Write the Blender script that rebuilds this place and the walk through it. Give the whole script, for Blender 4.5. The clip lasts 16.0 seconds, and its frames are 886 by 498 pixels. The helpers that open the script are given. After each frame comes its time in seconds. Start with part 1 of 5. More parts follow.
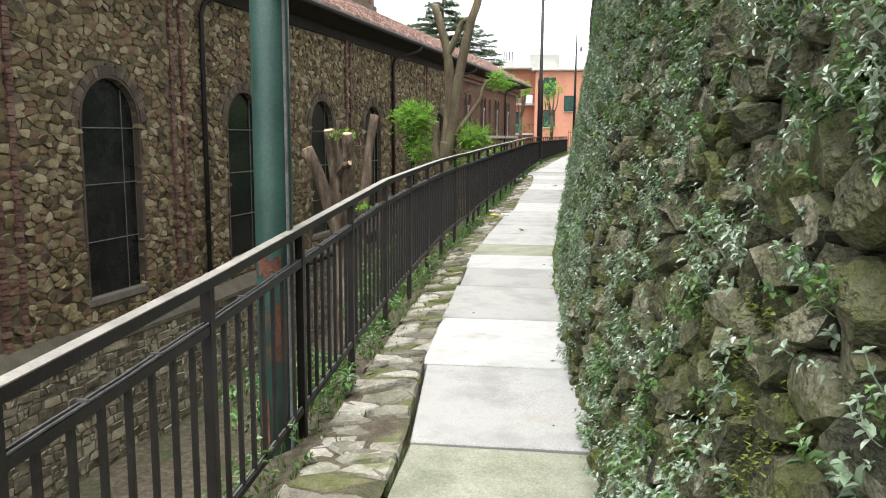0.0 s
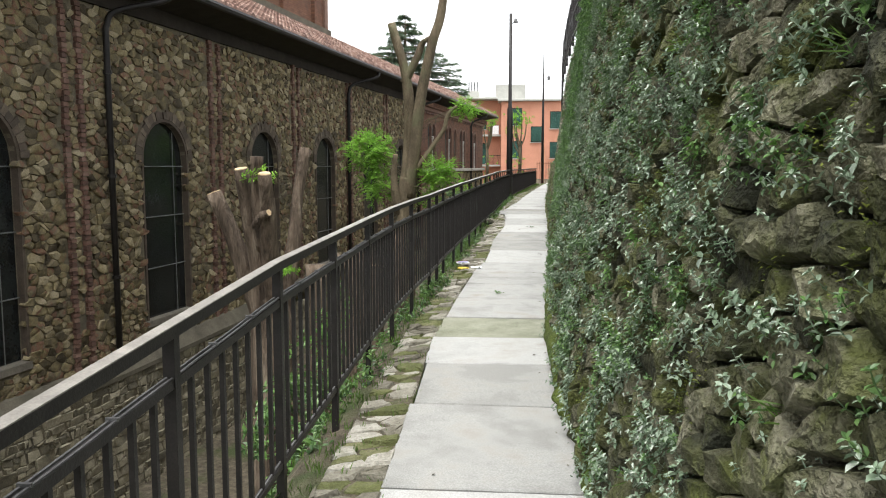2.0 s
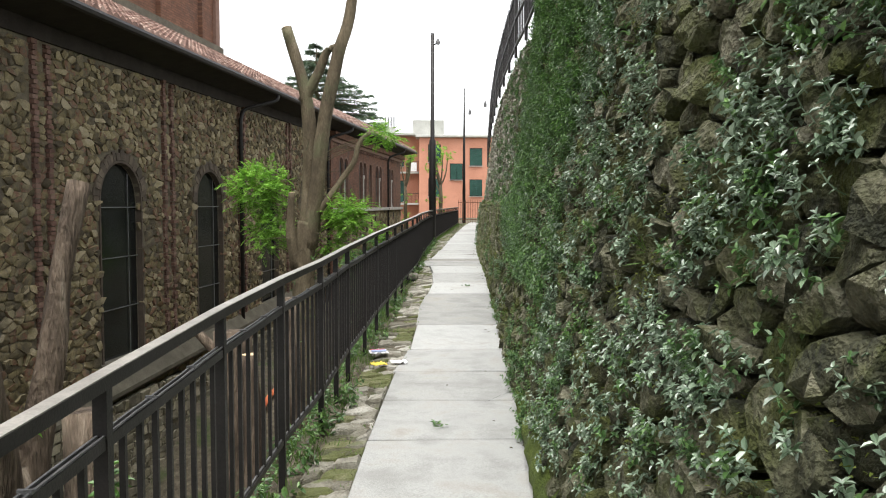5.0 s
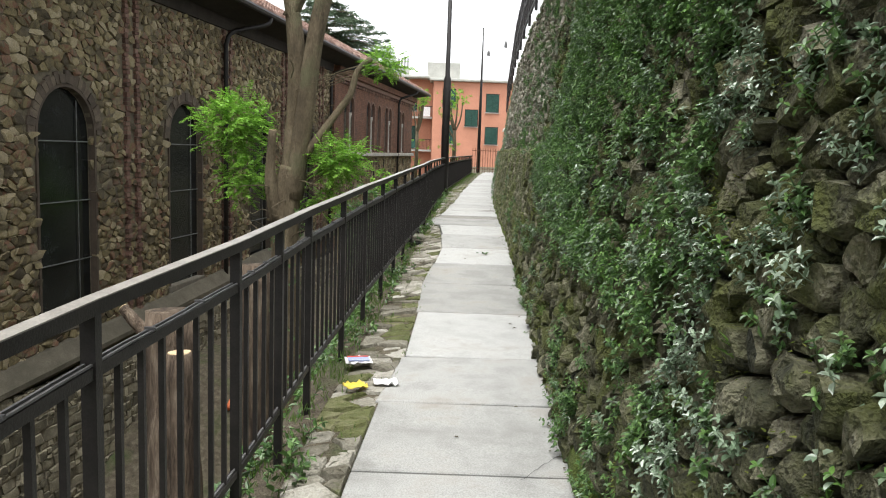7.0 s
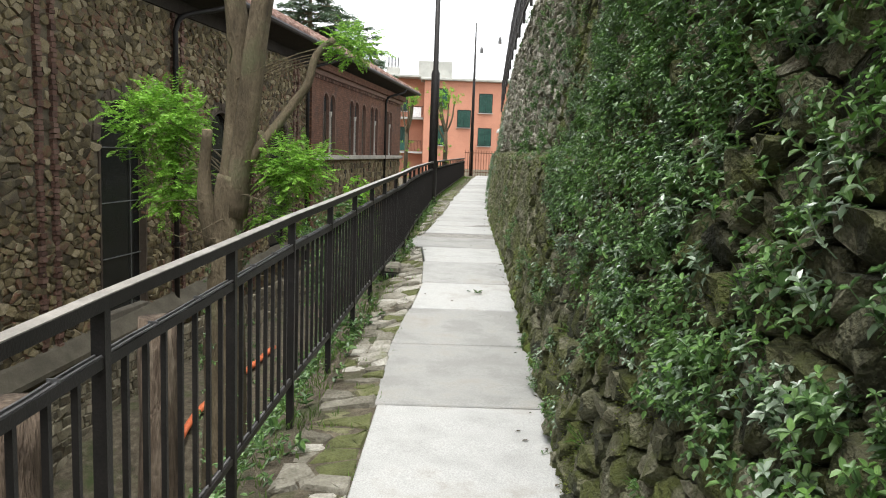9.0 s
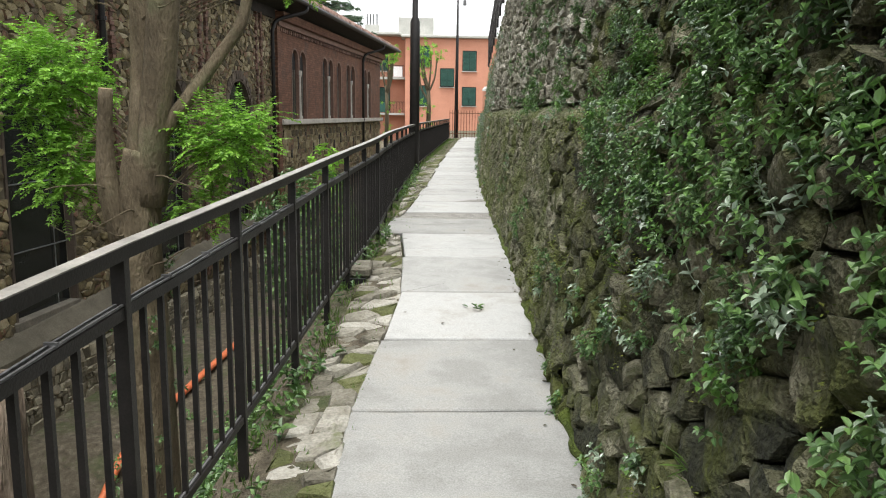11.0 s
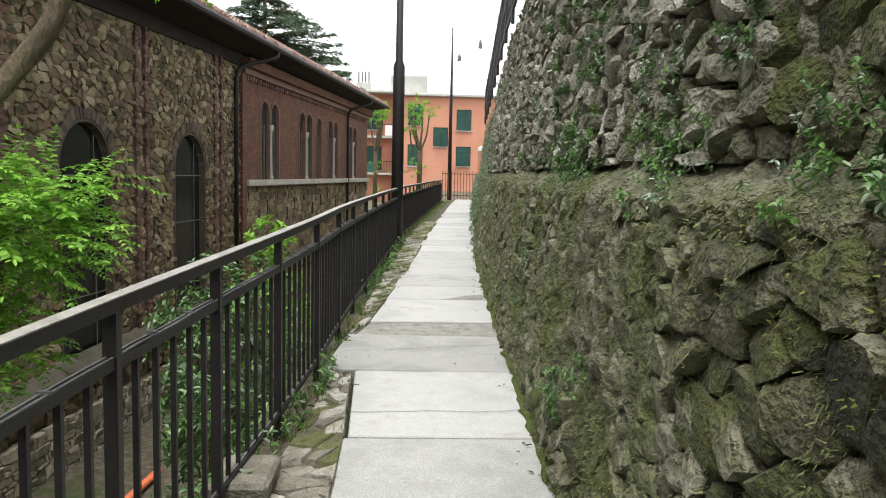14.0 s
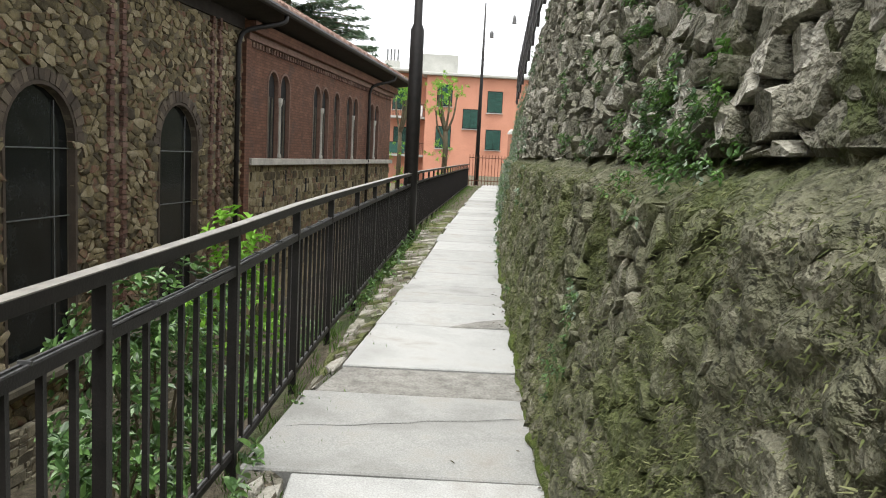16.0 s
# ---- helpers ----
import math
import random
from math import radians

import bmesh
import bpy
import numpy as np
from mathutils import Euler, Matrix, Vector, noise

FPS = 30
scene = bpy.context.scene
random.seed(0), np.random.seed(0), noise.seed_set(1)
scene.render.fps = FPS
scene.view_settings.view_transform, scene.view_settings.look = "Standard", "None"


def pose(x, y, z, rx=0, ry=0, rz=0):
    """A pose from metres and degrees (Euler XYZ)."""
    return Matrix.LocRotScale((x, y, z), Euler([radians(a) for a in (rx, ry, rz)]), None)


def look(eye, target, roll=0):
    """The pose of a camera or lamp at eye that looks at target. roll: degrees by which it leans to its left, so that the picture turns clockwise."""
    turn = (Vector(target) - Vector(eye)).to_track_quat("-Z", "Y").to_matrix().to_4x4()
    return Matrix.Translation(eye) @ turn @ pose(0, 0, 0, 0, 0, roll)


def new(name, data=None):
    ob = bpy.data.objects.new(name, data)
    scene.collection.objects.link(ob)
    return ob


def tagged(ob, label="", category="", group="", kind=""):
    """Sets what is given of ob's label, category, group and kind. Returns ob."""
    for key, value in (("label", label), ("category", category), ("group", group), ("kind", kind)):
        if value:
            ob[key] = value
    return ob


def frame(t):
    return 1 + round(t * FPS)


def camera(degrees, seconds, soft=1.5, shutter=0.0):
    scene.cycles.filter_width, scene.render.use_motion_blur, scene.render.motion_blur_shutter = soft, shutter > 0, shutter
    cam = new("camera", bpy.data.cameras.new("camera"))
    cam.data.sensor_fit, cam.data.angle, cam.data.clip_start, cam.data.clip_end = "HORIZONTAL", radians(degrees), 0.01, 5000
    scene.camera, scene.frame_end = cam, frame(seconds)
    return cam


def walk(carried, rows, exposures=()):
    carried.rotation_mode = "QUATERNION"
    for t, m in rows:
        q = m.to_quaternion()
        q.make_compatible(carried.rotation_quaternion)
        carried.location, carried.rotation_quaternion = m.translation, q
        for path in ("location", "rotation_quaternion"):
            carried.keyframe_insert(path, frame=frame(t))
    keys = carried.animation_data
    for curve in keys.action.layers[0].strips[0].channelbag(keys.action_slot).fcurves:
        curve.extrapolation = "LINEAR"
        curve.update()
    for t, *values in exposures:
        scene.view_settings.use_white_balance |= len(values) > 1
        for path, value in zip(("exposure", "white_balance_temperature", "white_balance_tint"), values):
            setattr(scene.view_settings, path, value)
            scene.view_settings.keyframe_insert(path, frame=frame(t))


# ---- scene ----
cam = camera(59.6, 16.0, soft=1.1)
METRES, EYE, TILT, LEAN, TURN = 20.0, 1.5, 0.0, 0.0, 7.2
ROWS = [
    (0.0, 0.0, 0.0, 0.0, 0.07, -8.41, -0.47),
    (0.5, 0.002, 0.0336, 0.0002, -0.26, -7.68, -1.9),
    (1.0, 0.0069, 0.0682, 0.0009, -2.73, -6.89, 0.89),
    (1.5, 0.0094, 0.103, 0.0028, -1.7, -6.48, -1.23),
    (2.0, 0.0079, 0.1374, 0.0041, -2.43, -6.12, -0.05),
    (2.5, 0.0116, 0.1724, 0.0044, -3.84, -6.3, 0.25),
    (3.0, 0.0116, 0.2061, 0.0032, -4.3, -6.78, -0.39),
    (3.5, 0.015, 0.2384, 0.0036, -7.51, -7.44, 1.15),
    (4.0, 0.0176, 0.2735, 0.0045, -7.0, -6.33, -1.29),
    (4.5, 0.0192, 0.3047, 0.0054, -9.15, -5.34, -0.02),
    (5.0, 0.0227, 0.3364, 0.0075, -8.56, -3.34, -0.09),
    (7.5, 0.046, 0.5028, 0.0061, -7.57, -8.44, -2.16),
    (8.0, 0.0508, 0.5348, 0.0073, -8.74, -9.12, -0.99),
    (8.5, 0.0595, 0.5676, 0.0092, -7.97, -6.76, -2.17),
    (11.0, 0.0832, 0.7172, 0.0087, -9.33, -9.88, -0.79),
    (11.5, 0.0883, 0.7449, 0.0102, -7.36, -6.59, 0.3),
    (12.0, 0.0951, 0.7735, 0.0109, -7.69, -6.38, -2.16),
    (12.5, 0.0968, 0.8022, 0.0112, -6.17, -6.29, -0.59),
    (13.0, 0.1042, 0.8301, 0.0112, -8.38, -5.39, -0.09),
    (13.5, 0.1097, 0.8569, 0.0109, -7.82, -4.72, -2.34),
    (14.0, 0.1156, 0.8828, 0.0112, -9.75, -5.53, -1.28),
    (14.5, 0.1239, 0.9084, 0.0117, -10.94, -5.99, -2.14),
    (15.0, 0.1271, 0.9339, 0.0117, -9.71, -6.29, -2.09),
    (15.5, 0.1367, 0.9618, 0.012, -9.33, -7.3, 0.49),
    (16.0, 0.1401, 0.986, 0.0124, -7.55, -6.86, -2.97),
]
walk(cam, [(t, pose(0, 0, EYE, TILT, LEAN, TURN) @ pose(METRES * x, METRES * y, METRES * z, 90 + pitch, roll, yaw)) for t, x, y, z, yaw, pitch, roll in ROWS],
     exposures=[(0.0, 1.98), (0.8, 1.84), (1.8, 1.76), (16.0, 1.72)])

# ---- light: an overcast spring day ----
world = bpy.data.worlds.new("overcast_sky")
scene.world = world
world.use_nodes = True
wn = world.node_tree.nodes
sky = wn.new("ShaderNodeTexSky")
sky.sky_type, sky.sun_disc = "NISHITA", False
sky.sun_elevation, sky.sun_rotation = radians(76), radians(197)
grey = wn.new("ShaderNodeHueSaturation")
grey.inputs["Saturation"].default_value = 0.12
world.node_tree.links.new(sky.outputs["Color"], grey.inputs["Color"])
world.node_tree.links.new(grey.outputs["Color"], wn["Background"].inputs["Color"])
wn["Background"].inputs["Strength"].default_value = 0.115
sun = new("sun", bpy.data.lights.new("sun", "SUN"))
sun.data.energy, sun.data.angle, sun.data.color = 1.5, radians(50), (1.0, 0.98, 0.94)
sun.matrix_world = look((-2.2, -7, 30), (0, 0, 0))
tagged(sun, "soft overcast daylight", "sun", kind="structure")


# ---- materials ----
def material(name, stops, scale=6.0, rough=0.85, bump=0.3, fine=60.0, metal=0.0, stain=None, stain_at=(0.52, 0.68),
             stain_scale=1.2, random=0.0, island=False, spec=0.4, bump_dist=0.01, stretch=(1, 1, 1), trans=0.0):
    """Noise between the stops' colours, a finer grain, stains of their own shape and relief."""
    m = bpy.data.materials.new(name)
    m.use_nodes = True
    n, link = m.node_tree.nodes, m.node_tree.links.new
    b = n["Principled BSDF"]
    co = n.new("ShaderNodeTexCoord")
    mp = n.new("ShaderNodeMapping")
    mp.inputs["Scale"].default_value = stretch
    link(co.outputs["Object"], mp.inputs["Vector"])
    vec = mp.outputs["Vector"]
    rnd = None
    if random:
        if island:
            rnd = n.new("ShaderNodeNewGeometry").outputs["Random Per Island"]
        else:
            rnd = n.new("ShaderNodeObjectInfo").outputs["Random"]
    t1 = n.new("ShaderNodeTexNoise")
    t1.inputs["Scale"].default_value, t1.inputs["Detail"].default_value, t1.inputs["Roughness"].default_value = scale, 6, 0.62
    link(vec, t1.inputs["Vector"])
    ramp = n.new("ShaderNodeValToRGB")
    cr = ramp.color_ramp
    while len(cr.elements) < len(stops):
        cr.elements.new(0.5)
    for i, (p, c) in enumerate(stops):
        cr.elements[i].position, cr.elements[i].color = p, (*c, 1)
    if random:
        mix = n.new("ShaderNodeMath")
        mix.operation = "MULTIPLY_ADD"
        mix.inputs[1].default_value, mix.inputs[2].default_value = random, -random / 2
        link(rnd, mix.inputs[0])
        add = n.new("ShaderNodeMath")
        add.operation = "ADD"
        link(mix.outputs[0], add.inputs[0])
        link(t1.outputs["Fac"], add.inputs[1])
        link(add.outputs[0], ramp.inputs["Fac"])
    else:
        link(t1.outputs["Fac"], ramp.inputs["Fac"])
    col = ramp.outputs["Color"]
    t2 = n.new("ShaderNodeTexNoise")
    t2.inputs["Scale"].default_value, t2.inputs["Detail"].default_value = fine, 4
    link(vec, t2.inputs["Vector"])
    gr = n.new("ShaderNodeMapRange")
    gr.inputs["From Min"].default_value, gr.inputs["From Max"].default_value = 0.3, 0.7
    gr.inputs["To Min"].default_value, gr.inputs["To Max"].default_value = 0.78, 1.2
    link(t2.outputs["Fac"], gr.inputs["Value"])
    mul = n.new("ShaderNodeMixRGB")
    mul.blend_type = "MULTIPLY"
    mul.inputs["Fac"].default_value = 1.0
    link(col, mul.inputs[1])
    link(gr.outputs["Result"], mul.inputs[2])
    col = mul.outputs["Color"]
    if stain:
        t3 = n.new("ShaderNodeTexNoise")
        t3.inputs["Scale"].default_value, t3.inputs["Detail"].default_value, t3.inputs["Roughness"].default_value = stain_scale, 5, 0.65
        link(co.outputs["Object"], t3.inputs["Vector"])
        sr = n.new("ShaderNodeMapRange")
        sr.inputs["From Min"].default_value, sr.inputs["From Max"].default_value = stain_at
        sr.inputs["To Max"].default_value = 0.85
        link(t3.outputs["Fac"], sr.inputs["Value"])
        sm = n.new("ShaderNodeMixRGB")
        link(sr.outputs["Result"], sm.inputs["Fac"])
        link(col, sm.inputs[1])
        sm.inputs[2].default_value = (*stain, 1)
        col = sm.outputs["Color"]
    link(col, b.inputs["Base Color"])
    b.inputs["Roughness"].default_value, b.inputs["Metallic"].default_value = rough, metal
    b.inputs["Specular IOR Level"].default_value = spec
    if bump:
        bm1 = n.new("ShaderNodeBump")
        bm1.inputs["Strength"].default_value, bm1.inputs["Distance"].default_value = bump, bump_dist
        sumn = n.new("ShaderNodeMath")
        sumn.operation = "ADD"
        link(t1.outputs["Fac"], sumn.inputs[0])
        link(t2.outputs["Fac"], sumn.inputs[1])
        link(sumn.outputs[0], bm1.inputs["Height"])
        link(bm1.outputs["Normal"], b.inputs["Normal"])
    if trans:
        tl = n.new("ShaderNodeBsdfTranslucent")
        link(col, tl.inputs["Color"])
        ms = n.new("ShaderNodeMixShader")
        ms.inputs["Fac"].default_value = trans
        link(b.outputs[0], ms.inputs[1])
        link(tl.outputs[0], ms.inputs[2])
        link(ms.outputs[0], n["Material Output"].inputs["Surface"])
    return m


SLAB = material("pale_stone_slab", [(0.28, (0.25, 0.25, 0.235)), (0.5, (0.35, 0.352, 0.338)), (0.72, (0.43, 0.433, 0.42))], 2.2, 0.8, 0.14, 120, random=0.35,
                stain=(0.22, 0.195, 0.155), stain_at=(0.52, 0.78), stain_scale=2.2, bump_dist=0.006)
ROUGH_CEMENT = material("rough_grey_cement", [(0.3, (0.17, 0.165, 0.15)), (0.7, (0.34, 0.33, 0.30))], 9.0, 0.95, 0.9, 60, bump_dist=0.02)
MOSSY_CEMENT = material("mossy_cement", [(0.3, (0.17, 0.18, 0.125)), (0.7, (0.30, 0.305, 0.24))], 4.0, 0.95, 0.5, 80)
RUBBLE_PALE = material("pale_upper_stone", [(0.2, (0.11, 0.108, 0.076)), (0.45, (0.22, 0.212, 0.16)), (0.62, (0.33, 0.317, 0.25)), (0.8, (0.52, 0.5, 0.43))], 9.0, 0.92, 1.0, 45,
                       random=0.5, island=True, stain=(0.09, 0.11, 0.03), stain_at=(0.55, 0.7), stain_scale=1.6, bump_dist=0.045)
RUBBLE_PALE_ONE = material("pale_upper_stone_single", [(0.2, (0.11, 0.108, 0.076)), (0.45, (0.22, 0.212, 0.16)), (0.62, (0.33, 0.317, 0.25)), (0.8, (0.52, 0.5, 0.43))], 9.0, 0.92, 1.0, 45,
                           random=0.5, stain=(0.09, 0.11, 0.03), stain_at=(0.55, 0.7), stain_scale=1.6, bump_dist=0.045)
CEMENT = material("weathered_cement", [(0.3, (0.065, 0.058, 0.042)), (0.7, (0.135, 0.12, 0.088))], 2.0, 0.9, 0.4, 50,
                  stain=(0.07, 0.065, 0.045))
FLAG_STOPS = [(0.2, (0.12, 0.11, 0.082)), (0.5, (0.235, 0.222, 0.178)), (0.8, (0.40, 0.385, 0.335))]
FLAG = material("verge_flagstone", FLAG_STOPS, 7.0, 0.85, 0.8, 55, random=0.6, stain=(0.10, 0.125, 0.03), stain_at=(0.6, 0.72), stain_scale=2.5, bump_dist=0.02)
FLAG_REST = material("verge_flagstone_far", FLAG_STOPS, 7.0, 0.85, 0.8, 55, random=0.6, island=True, stain=(0.10, 0.125, 0.03), stain_at=(0.52, 0.66), stain_scale=2.5, bump_dist=0.02)
FLAG_MOSS = material("mossy_flagstone", [(0.25, (0.075, 0.085, 0.03)), (0.5, (0.115, 0.126, 0.046)), (0.78, (0.2, 0.195, 0.11))], 8.0, 0.95, 0.9, 80, random=0.3, bump_dist=0.02)
SOIL = material("leaf_litter_soil", [(0.3, (0.06, 0.05, 0.035)), (0.55, (0.13, 0.11, 0.075)), (0.75, (0.22, 0.19, 0.14))], 9.0, 0.95, 0.9, 70,
                stain=(0.05, 0.08, 0.02), bump_dist=0.04)
JOINT = material("dark_wall_core", [(0.3, (0.03, 0.03, 0.018)), (0.7, (0.085, 0.08, 0.05))], 8.0, 0.95, 0.9, 60, stain=(0.07, 0.10, 0.02), bump_dist=0.03)
RUBBLE = material("mossy_wall_stone", [(0.25, (0.026, 0.029, 0.015)), (0.42, (0.074, 0.076, 0.041)), (0.58, (0.13, 0.128, 0.076)), (0.75, (0.26, 0.25, 0.175))], 9.0, 0.92, 1.0, 48,
                  random=0.45, island=True, stain=(0.08, 0.094, 0.018), stain_at=(0.45, 0.61), stain_scale=3.2, bump_dist=0.05)
RUBBLE_ONE = material("mossy_wall_stone_single", [(0.25, (0.026, 0.029, 0.015)), (0.42, (0.074, 0.076, 0.041)), (0.58, (0.13, 0.128, 0.076)), (0.75, (0.26, 0.25, 0.175))], 9.0, 0.92, 1.0, 48,
                      random=0.45, stain=(0.08, 0.094, 0.018), stain_at=(0.45, 0.61), stain_scale=3.2, bump_dist=0.05)
MORTAR_WALL = material("rough_mossy_mortar", [(0.25, (0.075, 0.079, 0.043)), (0.5, (0.165, 0.165, 0.103)), (0.75, (0.3, 0.287, 0.205))], 9.0, 0.95, 1.0, 32,
                       stain=(0.075, 0.10, 0.022), stain_at=(0.46, 0.64), stain_scale=1.3, bump_dist=0.07)
SET_STONE = material("stone_set_in_mortar", [(0.25, (0.085, 0.088, 0.05)), (0.5, (0.175, 0.173, 0.11)), (0.78, (0.33, 0.315, 0.235))], 11.0, 0.95, 1.0, 34, random=0.3, island=True,
                     stain=(0.095, 0.12, 0.026), stain_at=(0.46, 0.64), stain_scale=1.3, bump_dist=0.06)
CHURCH_MORTAR = material("church_mortar", [(0.3, (0.085, 0.073, 0.048)), (0.7, (0.17, 0.145, 0.098))], 9.0, 0.95, 0.6, 60, stain=(0.10, 0.09, 0.07))
CHURCH_STOPS = [(0.05, (0.055, 0.043, 0.025)), (0.22, (0.10, 0.081, 0.043)), (0.38, (0.18, 0.146, 0.073)), (0.48, (0.17, 0.085, 0.054)), (0.56, (0.13, 0.108, 0.069)), (0.72, (0.225, 0.183, 0.093)), (0.95, (0.32, 0.272, 0.175))]
CHURCH_STONE = material("church_rubble", CHURCH_STOPS, 5.0, 0.9, 0.6, 45, random=0.88, island=True, bump_dist=0.03, stain=(0.06, 0.052, 0.04), stain_at=(0.55, 0.75), stain_scale=0.5)
CHURCH_LOWER = material("lower_rubble", [(0.2, (0.085, 0.076, 0.054)), (0.5, (0.18, 0.16, 0.113)), (0.8, (0.31, 0.28, 0.2))], 5.0, 0.9, 0.7, 45, random=0.6, island=True, bump_dist=0.02)
CHURCH_STONE_ONE = material("church_rubble_single", CHURCH_STOPS, 5.0, 0.9, 0.6, 45, random=0.88, bump_dist=0.03, stain=(0.06, 0.052, 0.04), stain_at=(0.55, 0.75), stain_scale=0.5)
BRICK = material("old_red_brick", [(0.25, (0.085, 0.048, 0.036)), (0.5, (0.15, 0.08, 0.058)), (0.75, (0.20, 0.125, 0.095))], 7.0, 0.9, 0.5, 60, random=0.6, island=True)
BRICK_WALL = material("red_brick_wall", [(0.3, (0.12, 0.055, 0.033)), (0.7, (0.19, 0.093, 0.056))], 3.0, 0.9, 0.4, 60, stain=(0.10, 0.06, 0.045))
VOUSSOIR = material("arch_stone", [(0.2, (0.06, 0.046, 0.034)), (0.5, (0.1, 0.077, 0.056)), (0.8, (0.15, 0.12, 0.085))], 7.0, 0.9, 0.6, 60, random=0.6, island=True)
MOSS = material("cushion_moss", [(0.25, (0.045, 0.065, 0.010)), (0.5, (0.085, 0.12, 0.016)), (0.75, (0.14, 0.18, 0.03))], 8.0, 0.95, 1.0, 90, bump_dist=0.03)


def add_courses(m, dark):
    """Thin mortar courses of brickwork over a wall that runs along the object's y."""
    n, link = m.node_tree.nodes, m.node_tree.links.new
    b = n["Principled BSDF"]
    src = b.inputs["Base Color"].links[0].from_socket
    co = n.new("ShaderNodeTexCoord")
    sep, com = n.new("ShaderNodeSeparateXYZ"), n.new("ShaderNodeCombineXYZ")
    link(co.outputs["Object"], sep.inputs[0])
    link(sep.outputs["Y"], com.inputs["X"])
    link(sep.outputs["Z"], com.inputs["Y"])
    br = n.new("ShaderNodeTexBrick")
    br.inputs["Scale"].default_value, br.inputs["Mortar Size"].default_value = 1.0, 0.007
    br.inputs["Brick Width"].default_value, br.inputs["Row Height"].default_value = 0.25, 0.072
    br.inputs["Color1"].default_value, br.inputs["Color2"].default_value = (1.15, 1.12, 1.1, 1), (0.78, 0.76, 0.75, 1)
    br.inputs["Mortar"].default_value = (dark, dark, dark, 1)
    link(com.outputs[0], br.inputs["Vector"])
    mul = n.new("ShaderNodeMixRGB")
    mul.blend_type = "MULTIPLY"
    mul.inputs["Fac"].default_value = 1.0
    link(src, mul.inputs[1])
    link(br.outputs["Color"], mul.inputs[2])
    link(mul.outputs["Color"], b.inputs["Base Color"])


add_courses(BRICK_WALL, 0.6)
SURROUND = material("brown_render_surround", [(0.3, (0.05, 0.038, 0.028)), (0.7, (0.095, 0.072, 0.052))], 4.0, 0.9, 0.4, 60)
# the shade under the roof edge is put into this near-black colour
EAVE_SHADE = material("shaded_eave_plaster", [(0.3, (0.015, 0.011, 0.008)), (0.7, (0.032, 0.025, 0.019))], 3.0, 0.95, 0.3, 40)
TILE = material("terracotta_tile", [(0.25, (0.13, 0.075, 0.058)), (0.5, (0.235, 0.138, 0.106)), (0.8, (0.37, 0.265, 0.215))], 4.0, 0.85, 0.4, 40, random=0.5, island=True)
IRON = material("dark_iron_paint", [(0.3, (0.010, 0.009, 0.0085)), (0.7, (0.022, 0.019, 0.0175))], 9.0, 0.5, 0.15, 120, spec=0.3)
# beige wear, with the sky's reflection on the rail painted in as paleness
RAILTOP = material("worn_sky_sheen_handrail", [(0.3, (0.19, 0.178, 0.16)), (0.7, (0.36, 0.34, 0.305))], 9.0, 0.38, 0.12, 120, spec=0.8)
GREEN_POLE = material("green_painted_steel", [(0.3, (0.014, 0.044, 0.036)), (0.7, (0.032, 0.082, 0.066))], 3.0, 0.45, 0.15, 70,
                      stain=(0.13, 0.06, 0.035), stain_at=(0.6, 0.72), stain_scale=2.5, spec=0.5)
RUST = material("rust", [(0.3, (0.07, 0.03, 0.02)), (0.7, (0.16, 0.07, 0.04))], 9.0, 0.9, 0.5, 70)
CABLE = material("grey_cable", [(0.3, (0.07, 0.07, 0.07)), (0.7, (0.15, 0.15, 0.15))], 9.0, 0.5, 0, 70)
BARK = material("tree_bark", [(0.3, (0.065, 0.05, 0.03)), (0.55, (0.135, 0.107, 0.066)), (0.75, (0.215, 0.175, 0.115))], 5.0, 0.9, 0.9, 50, stretch=(1, 1, 0.35), stain=(0.11, 0.12, 0.06), bump_dist=0.03)
BARK_SPLIT = material("fibrous_bark", [(0.35, (0.05, 0.035, 0.024)), (0.55, (0.15, 0.112, 0.08)), (0.72, (0.30, 0.245, 0.185))], 9.0, 0.9, 1.0, 60, stretch=(1, 1, 0.16), bump_dist=0.04)
CUT_WOOD = material("fresh_cut_wood", [(0.3, (0.48, 0.34, 0.19)), (0.7, (0.68, 0.54, 0.35))], 12.0, 0.8, 0.3, 90)
LEAF_BRIGHT = material("spring_leaf", [(0.25, (0.13, 0.30, 0.03)), (0.75, (0.29, 0.54, 0.07))], 3.0, 0.5, 0, 30, random=0.5, island=True, trans=0.35)
LEAF_WALL = material("pellitory_leaf", [(0.2, (0.042, 0.092, 0.027)), (0.5, (0.085, 0.175, 0.05)), (0.8, (0.16, 0.285, 0.08))], 2.0, 0.38, 0, 30, random=0.6, island=True, trans=0.2, spec=0.6)
MOSS_TIP = material("moss_tips", [(0.2, (0.07, 0.085, 0.022)), (0.5, (0.12, 0.14, 0.045)), (0.8, (0.21, 0.22, 0.10))], 3.0, 0.8, 0, 30, random=0.6, island=True, trans=0.1)
MOSS_JOINT = material("joint_moss_tips", [(0.2, (0.07, 0.1, 0.012)), (0.5, (0.12, 0.155, 0.02)), (0.8, (0.19, 0.215, 0.045))], 3.0, 0.9, 0, 30, random=0.6, island=True, trans=0.1)
# green leaves whose sheen from the sky is painted as a pale base colour
LEAF_SKY_SHEEN = material("glossy_leaf_sky_sheen", [(0.2, (0.11, 0.175, 0.098)), (0.8, (0.33, 0.415, 0.3))], 2.0, 0.22, 0, 30, random=0.5, island=True, trans=0.12, spec=0.8)
LEAF_FRESH = material("young_shoot", [(0.25, (0.065, 0.155, 0.03)), (0.75, (0.15, 0.30, 0.06))], 3.0, 0.4, 0, 30, random=0.5, island=True, trans=0.25, spec=0.6)
